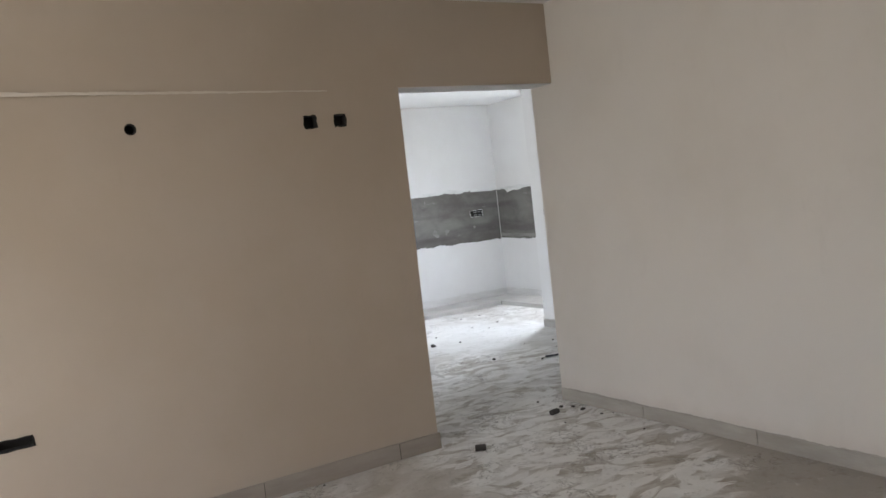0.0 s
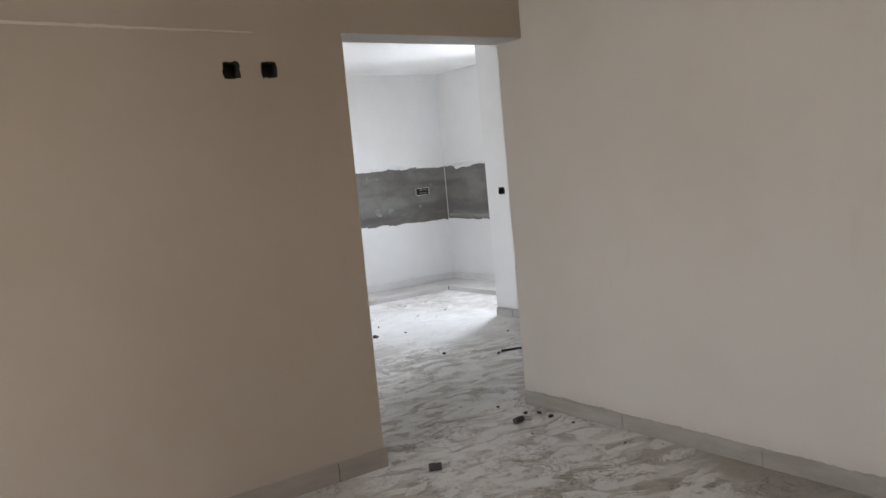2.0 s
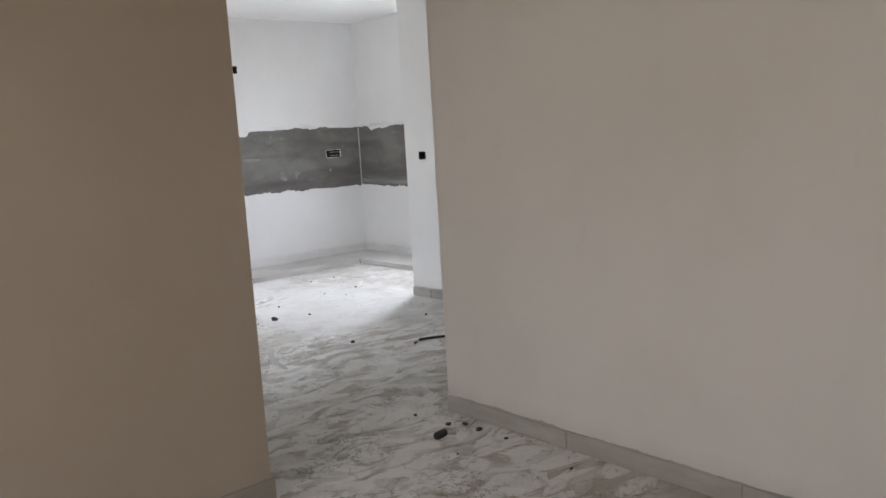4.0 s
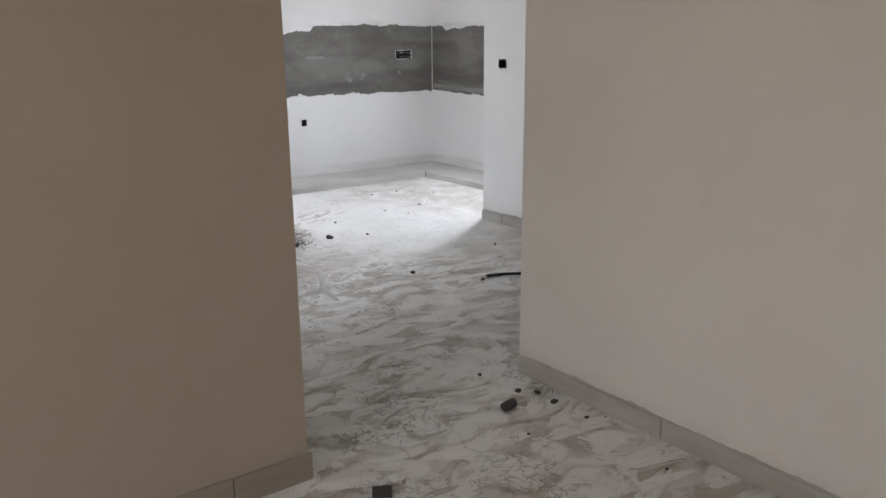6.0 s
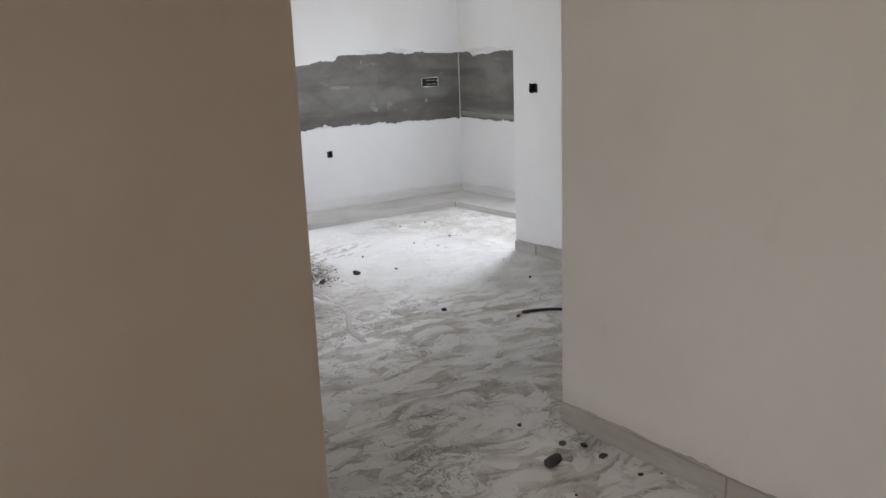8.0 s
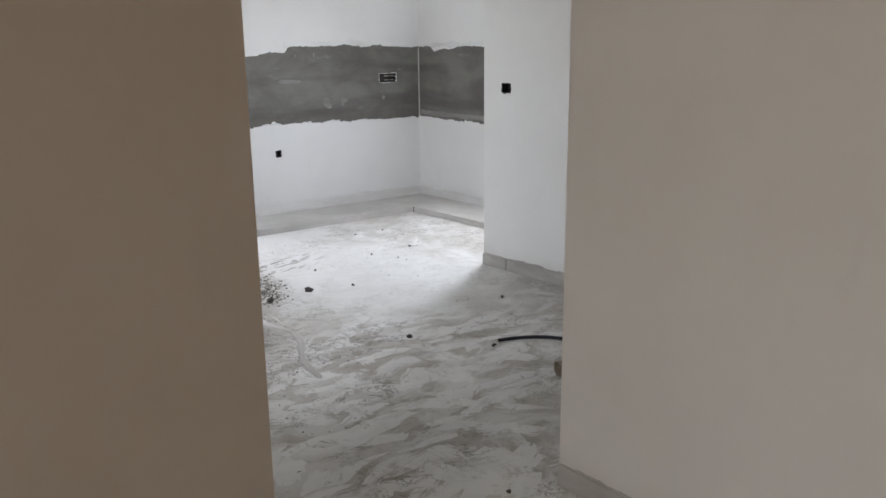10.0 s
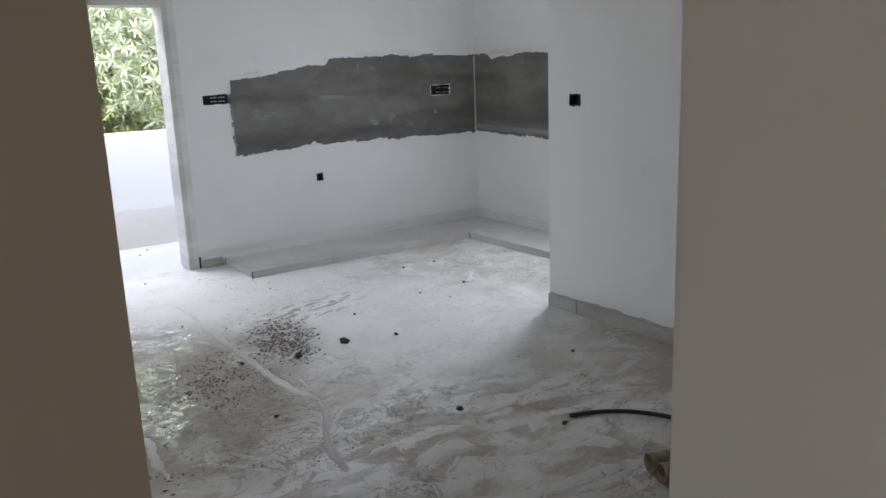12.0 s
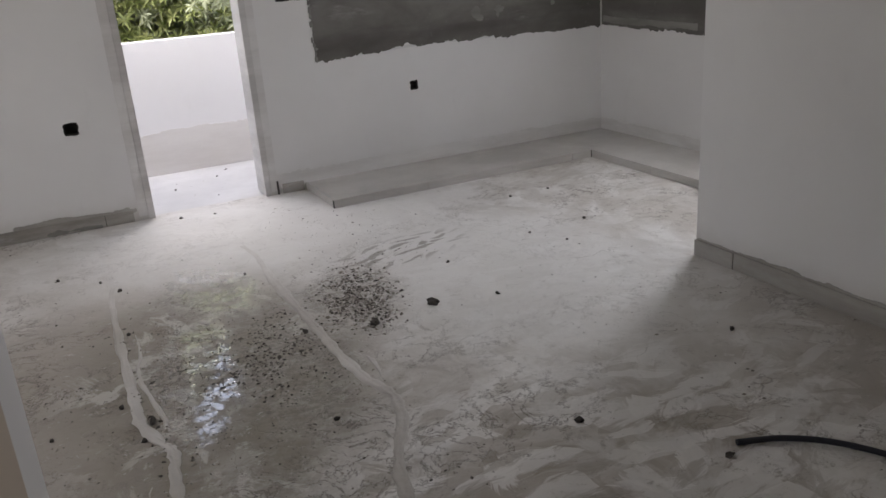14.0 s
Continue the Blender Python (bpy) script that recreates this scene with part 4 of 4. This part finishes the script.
def lump_roll(x, y, length, radius, turn, seed, label):
    """A short dark cylinder of cork or charred wood, lying on its side."""
    bm = bmesh.new()
    n, rings = 14, []
    for k in range(7):
        f = k / 6
        r = radius * (0.93 if k in (0, 6) else 1)
        rings.append([])
        for i in range(n):
            a = 2 * math.pi * i / n
            q = r * (1 + 0.09 * noise.noise((math.cos(a) * 2, math.sin(a) * 2, f * 3 + seed)))
            rings[-1].append(bm.verts.new(((f - 0.5) * length, q * math.cos(a), radius + q * math.sin(a))))
    for p, q in zip(rings, rings[1:]):
        for i in range(n):
            bm.faces.new((p[i], p[(i + 1) % n], q[(i + 1) % n], q[i]))
    bm.faces.new(rings[0])
    bm.faces.new(rings[-1])
    ob = part("plug", bm, RUBBLE)
    ob.location, ob.rotation_euler = (x, y, -0.001), (0, 0, radians(turn))
    return tagged(ob, label, "plug")


lump_roll(2.295, 3.32, 0.062, 0.019, -32, 2, "short dark cylindrical plug lying on the floor at the entrance")
lump_roll(3.015, 3.535, 0.062, 0.018, 8, 5, "dark rough cylindrical plug lying near the skirting")


def rubble(name, centre, spread, turn, count, sizes, seed, label, material=None, lumpy=0.05):
    """Loose grit and crumbs, joined: too many to count."""
    rng = np.random.default_rng(seed)
    verts, faces = [], []
    base = [(1, 0, 0), (0, 1, 0), (-1, 0, 0), (0, -1, 0), (0, 0, 1)]
    tri = [(0, 1, 4), (1, 2, 4), (2, 3, 4), (3, 0, 4)]
    c, s = math.cos(radians(turn)), math.sin(radians(turn))
    made = 0
    while made < count:
        u, v = rng.normal(0, 0.5, 2)
        if u * u + v * v > 1.9 or noise.noise((u * 2.0, v * 2.0, seed)) + 0.5 * noise.noise((u * 6, v * 6, seed)) < lumpy:
            continue
        x, y = centre[0] + DX + c * u * spread[0] - s * v * spread[1], centre[1] + s * u * spread[0] + c * v * spread[1]
        size = sizes[0] + (sizes[1] - sizes[0]) * rng.random() ** 7
        a, f = rng.uniform(0, 6.28), rng.uniform(0.4, 0.9)
        i = len(verts)
        for b in base:
            jx, jy, jz = (b[0] * rng.uniform(0.5, 1.5) * size, b[1] * rng.uniform(0.3, 1.0) * size, b[2] * size * f)
            verts.append((x + math.cos(a) * jx - math.sin(a) * jy + (b[2] and rng.uniform(-0.4, 0.4) * size), y + math.sin(a) * jx + math.cos(a) * jy, jz - 0.0008))
        faces += [tuple(i + k for k in t) for t in tri]
        made += 1
    return tagged(mesh_object(name, verts, faces, material or RUBBLE), label, "rubble", "", "stuff")


def grit_material(name, a, b):
    m = Mat(name, 0.85)
    m.colour(m.mix(m.island(), a, b))
    m.bump(m.noise(120, 4, 0.6), 0.3, 0.002)
    return m.m


GRIT = grit_material("mixed_grit", (0.035, 0.030, 0.026), (0.38, 0.35, 0.31))
PALE = grit_material("pale_crumbs", (0.30, 0.28, 0.26), (0.62, 0.60, 0.57))
rubble("rubble_patch", (3.57, 6.56), (0.17, 0.32), -10, 5200, (0.0018, 0.013), 1, "dark crumbled mortar rubble in a loose heap", GRIT, -0.28)
rubble("rubble_patch", (3.10, 6.22), (0.20, 0.34), -12, 3000, (0.0018, 0.012), 2, "damp dark grit spread over the wet floor", GRIT, -0.25)
rubble("grit", (2.95, 6.25), (0.42, 0.95), -6, 5200, (0.0014, 0.008), 12, "loose crumbs round the damp grit", GRIT, -0.15)
rubble("rubble_patch", (2.60, 6.0), (0.10, 0.75), 0, 520, (0.002, 0.014), 3, "dark grit along the mortar ridge", GRIT)
rubble("grit", (3.28, 6.1), (0.10, 0.75), 3, 700, (0.0015, 0.009), 9, "dark crumbs along the long mortar ridge", GRIT)
rubble("grit", (2.45, 6.5), (0.35, 1.1), 0, 700, (0.0015, 0.009), 8, "dark crumbs over the floor beside the splayed wall", GRIT)
rubble("grit", (3.5, 6.2), (1.6, 2.6), 0, 2600, (0.0015, 0.009), 4, "fine grit scattered over the kitchen floor", GRIT)
rubble("grit", (3.8, 5.2), (1.1, 1.4), 0, 450, (0.0015, 0.006), 5, "pale crumbs scattered over the kitchen floor", PALE)
rubble("grit", (3.95, 7.02), (0.24, 0.12), 10, 160, (0.002, 0.009), 6, "grey crumbs on the trowel-marked screed", GRIT)
rubble("grit", (2.9, 3.4), (0.7, 1.0), 0, 160, (0.001, 0.0035), 7, "fine crumbs on the smeared foyer floor", GRIT)


def tube(points, radius, name, material, label, category, sides=14, hollow=0.0):
    pts = [Vector(p) + Vector((DX, DY, 0)) for p in points]
    dense = []
    for i in range(len(pts) - 1):
        p0, p1, p2, p3 = pts[max(i - 1, 0)], pts[i], pts[i + 1], pts[min(i + 2, len(pts) - 1)]
        for k in range(6):
            f = k / 6
            dense.append(0.5 * ((2 * p1) + (p2 - p0) * f + (2 * p0 - 5 * p1 + 4 * p2 - p3) * f * f + (3 * p1 - p0 - 3 * p2 + p3) * f ** 3))
    dense.append(pts[-1])
    bm = bmesh.new()

    def rings(r):
        out = []
        for i, p in enumerate(dense):
            t = (dense[min(i + 1, len(dense) - 1)] - dense[max(i - 1, 0)]).normalized()
            s = Vector((-t.y, t.x, 0)).normalized()
            u = t.cross(s)
            out.append([bm.verts.new(p + (s * math.cos(a) + u * math.sin(a)) * r) for a in [2 * math.pi * k / sides for k in range(sides)]])
        for p, q in zip(out, out[1:]):
            for i in range(sides):
                bm.faces.new((p[i], p[(i + 1) % sides], q[(i + 1) % sides], q[i]))
        return out

    outer = rings(radius)
    if hollow:
        inner = rings(hollow)
        for p, q in ((outer[0], inner[0]), (outer[-1], inner[-1])):
            for i in range(sides):
                bm.faces.new((p[i], p[(i + 1) % sides], q[(i + 1) % sides], q[i]))
    else:
        bm.faces.new(outer[0])
        bm.faces.new(outer[-1])
    return tagged(part(name, bm, material, smooth=True), label, category)


tube([(4.075, 4.89, 0.011), (4.19, 4.835, 0.014), (4.285, 4.75, 0.016), (4.355, 4.64, 0.015), (4.40, 4.53, 0.011)], 0.009, "plastic_pipe", PIPE,
     "short curved length of black plastic pipe lying on the floor", "pipe", 14, 0.007)
for k in range(3):
    x, y = 3.985 - 0.02 * k, 4.405 - 0.072 * k
    tube([(x, y, 0.034), (x + 0.25, y - 0.09, 0.034), (x + 0.50, y - 0.18, 0.034)], 0.034, "cardboard_tube", CARD, "brown dusty cardboard tube lying on the floor", "tube", 20, 0.030)
    bpy.context.scene.collection.objects[-1]["group"] = "cardboard tubes"


# ---- trees ----
def leafy(name, seed, centre, radius, count, material, parent, leaf=0.115):
    """A crown of whorls of long leaves, thicker towards the outside."""
    rng = np.random.default_rng(seed)
    verts, faces = [], []
    lumps = [(rng.normal(0, 0.45, 3) * radius, rng.uniform(0.35, 0.6)) for _ in range(16)]
    which = rng.integers(len(lumps), size=count)
    centres = np.array([l[0] for l in lumps])[which]
    sizes = np.array([l[1] for l in lumps])[which]

    def unit(v):
        return v / np.linalg.norm(v, axis=-1, keepdims=True)

    d = unit(rng.normal(0, 1, (count, 3)))
    p = np.array(centre) + centres + d * (radius * sizes * rng.uniform(0.6, 1.0, count))[:, None]
    up = unit(d * 0.7 + np.array((0, -0.35, 0.5)) + rng.normal(0, 0.25, (count, 3)))
    side = unit(np.cross(up, (0.3, 0.2, 0.9)))
    other = np.cross(up, side)
    n = rng.integers(6, 10, count)
    for k in range(9):
        keep = n > k
        a = (2 * math.pi * (k + rng.uniform(-0.2, 0.2, count)) / n)[keep][:, None]
        b, u = p[keep], up[keep]
        out = side[keep] * np.cos(a) + other[keep] * np.sin(a)
        wide = np.cross(u, out)
        length = leaf * rng.uniform(0.7, 1.2, len(b))[:, None]
        w = length * 0.11
        tip = b + out * length * 0.9 + u * length * rng.uniform(-0.15, 0.35, len(b))[:, None]
        mid = b + out * length * 0.5 + u * length * rng.uniform(0.12, 0.3, len(b))[:, None]
        i = len(verts)
        verts += np.stack((b, mid + wide * w, tip, mid - wide * w), 1).reshape(-1, 3).tolist()
        faces += [f for q in range(i, i + 4 * len(b), 4) for f in ((q, q + 1, q + 2), (q, q + 2, q + 3))]
    return mesh_object(name, verts, faces, material, parent)


def tree(seed, x, y, height, crown_r, material, label, count):
    base = Vector((x, y, -3.3))
    root = tagged(new("tree"), label, "tree", "trees beyond the balcony")
    root.location = base
    rng = random.Random(seed)
    bm = bmesh.new()

    def limb(a, b, r0, r1):
        axis = (b - a).normalized()
        s = axis.orthogonal().normalized()
        o = axis.cross(s)
        rings = []
        for k in range(5):
            f = k / 4
            c = a.lerp(b, f) + Vector((rng.uniform(-1, 1), rng.uniform(-1, 1), 0)) * r0 * 0.5 * (0 < k < 4)
            r = r0 + (r1 - r0) * f
            rings.append([bm.verts.new(c + (s * math.cos(t) + o * math.sin(t)) * r) for t in [i * math.pi / 4 for i in range(8)]])
        for p, q in zip(rings, rings[1:]):
            for i in range(8):
                bm.faces.new((p[i], p[(i + 1) % 8], q[(i + 1) % 8], q[i]))

    top = Vector((rng.uniform(-0.3, 0.3), rng.uniform(-0.3, 0.3), height * 0.62))
    limb(Vector((0, 0, 0)), top, 0.16, 0.08)
    for k in range(9):
        a = 2.4 * k
        start = top * (0.45 + 0.06 * k)
        limb(start, start + Vector((math.cos(a) * crown_r * 0.7, math.sin(a) * crown_r * 0.7, crown_r * rng.uniform(0.25, 0.8))), 0.05, 0.012)
    part("trunk", bm, BARK, root, "grey-brown trunk with spreading limbs", True)
    leafy("crown", seed, (0, 0, height - crown_r), crown_r, count, material, root)
    return root


tree(3, 2.6, 13.6, 6.8, 2.0, LEAF_GREY, "grey-green tree with whorls of long drooping leaves", 8200)
tree(5, 4.9, 14.2, 7.0, 2.2, LEAF_GREY, "tall silvery-green tree with dense foliage", 8200)
tree(8, 3.6, 15.6, 7.2, 2.2, LEAF_YELLOW, "bright yellow-green tree behind the others", 7000)
tree(9, 0.2, 14.6, 7.2, 2.3, LEAF_GREY, "broad grey-green tree with a full crown", 4600)
tree(12, 1.8, 17.5, 8.2, 2.8, LEAF_YELLOW, "large light-green tree standing farther off", 7000)
tree(14, 6.6, 17.0, 8.2, 2.8, LEAF_YELLOW, "leafy light-green tree at the end of the row", 7000)
tree(21, 2.9, 13.0, 5.3, 1.5, LEAF_GREY, "low grey-green tree in front of its taller neighbours", 3600)
tree(22, 3.35, 12.9, 5.1, 1.1, LEAF_YELLOW, "low yellow-green tree among the grey ones", 3400)
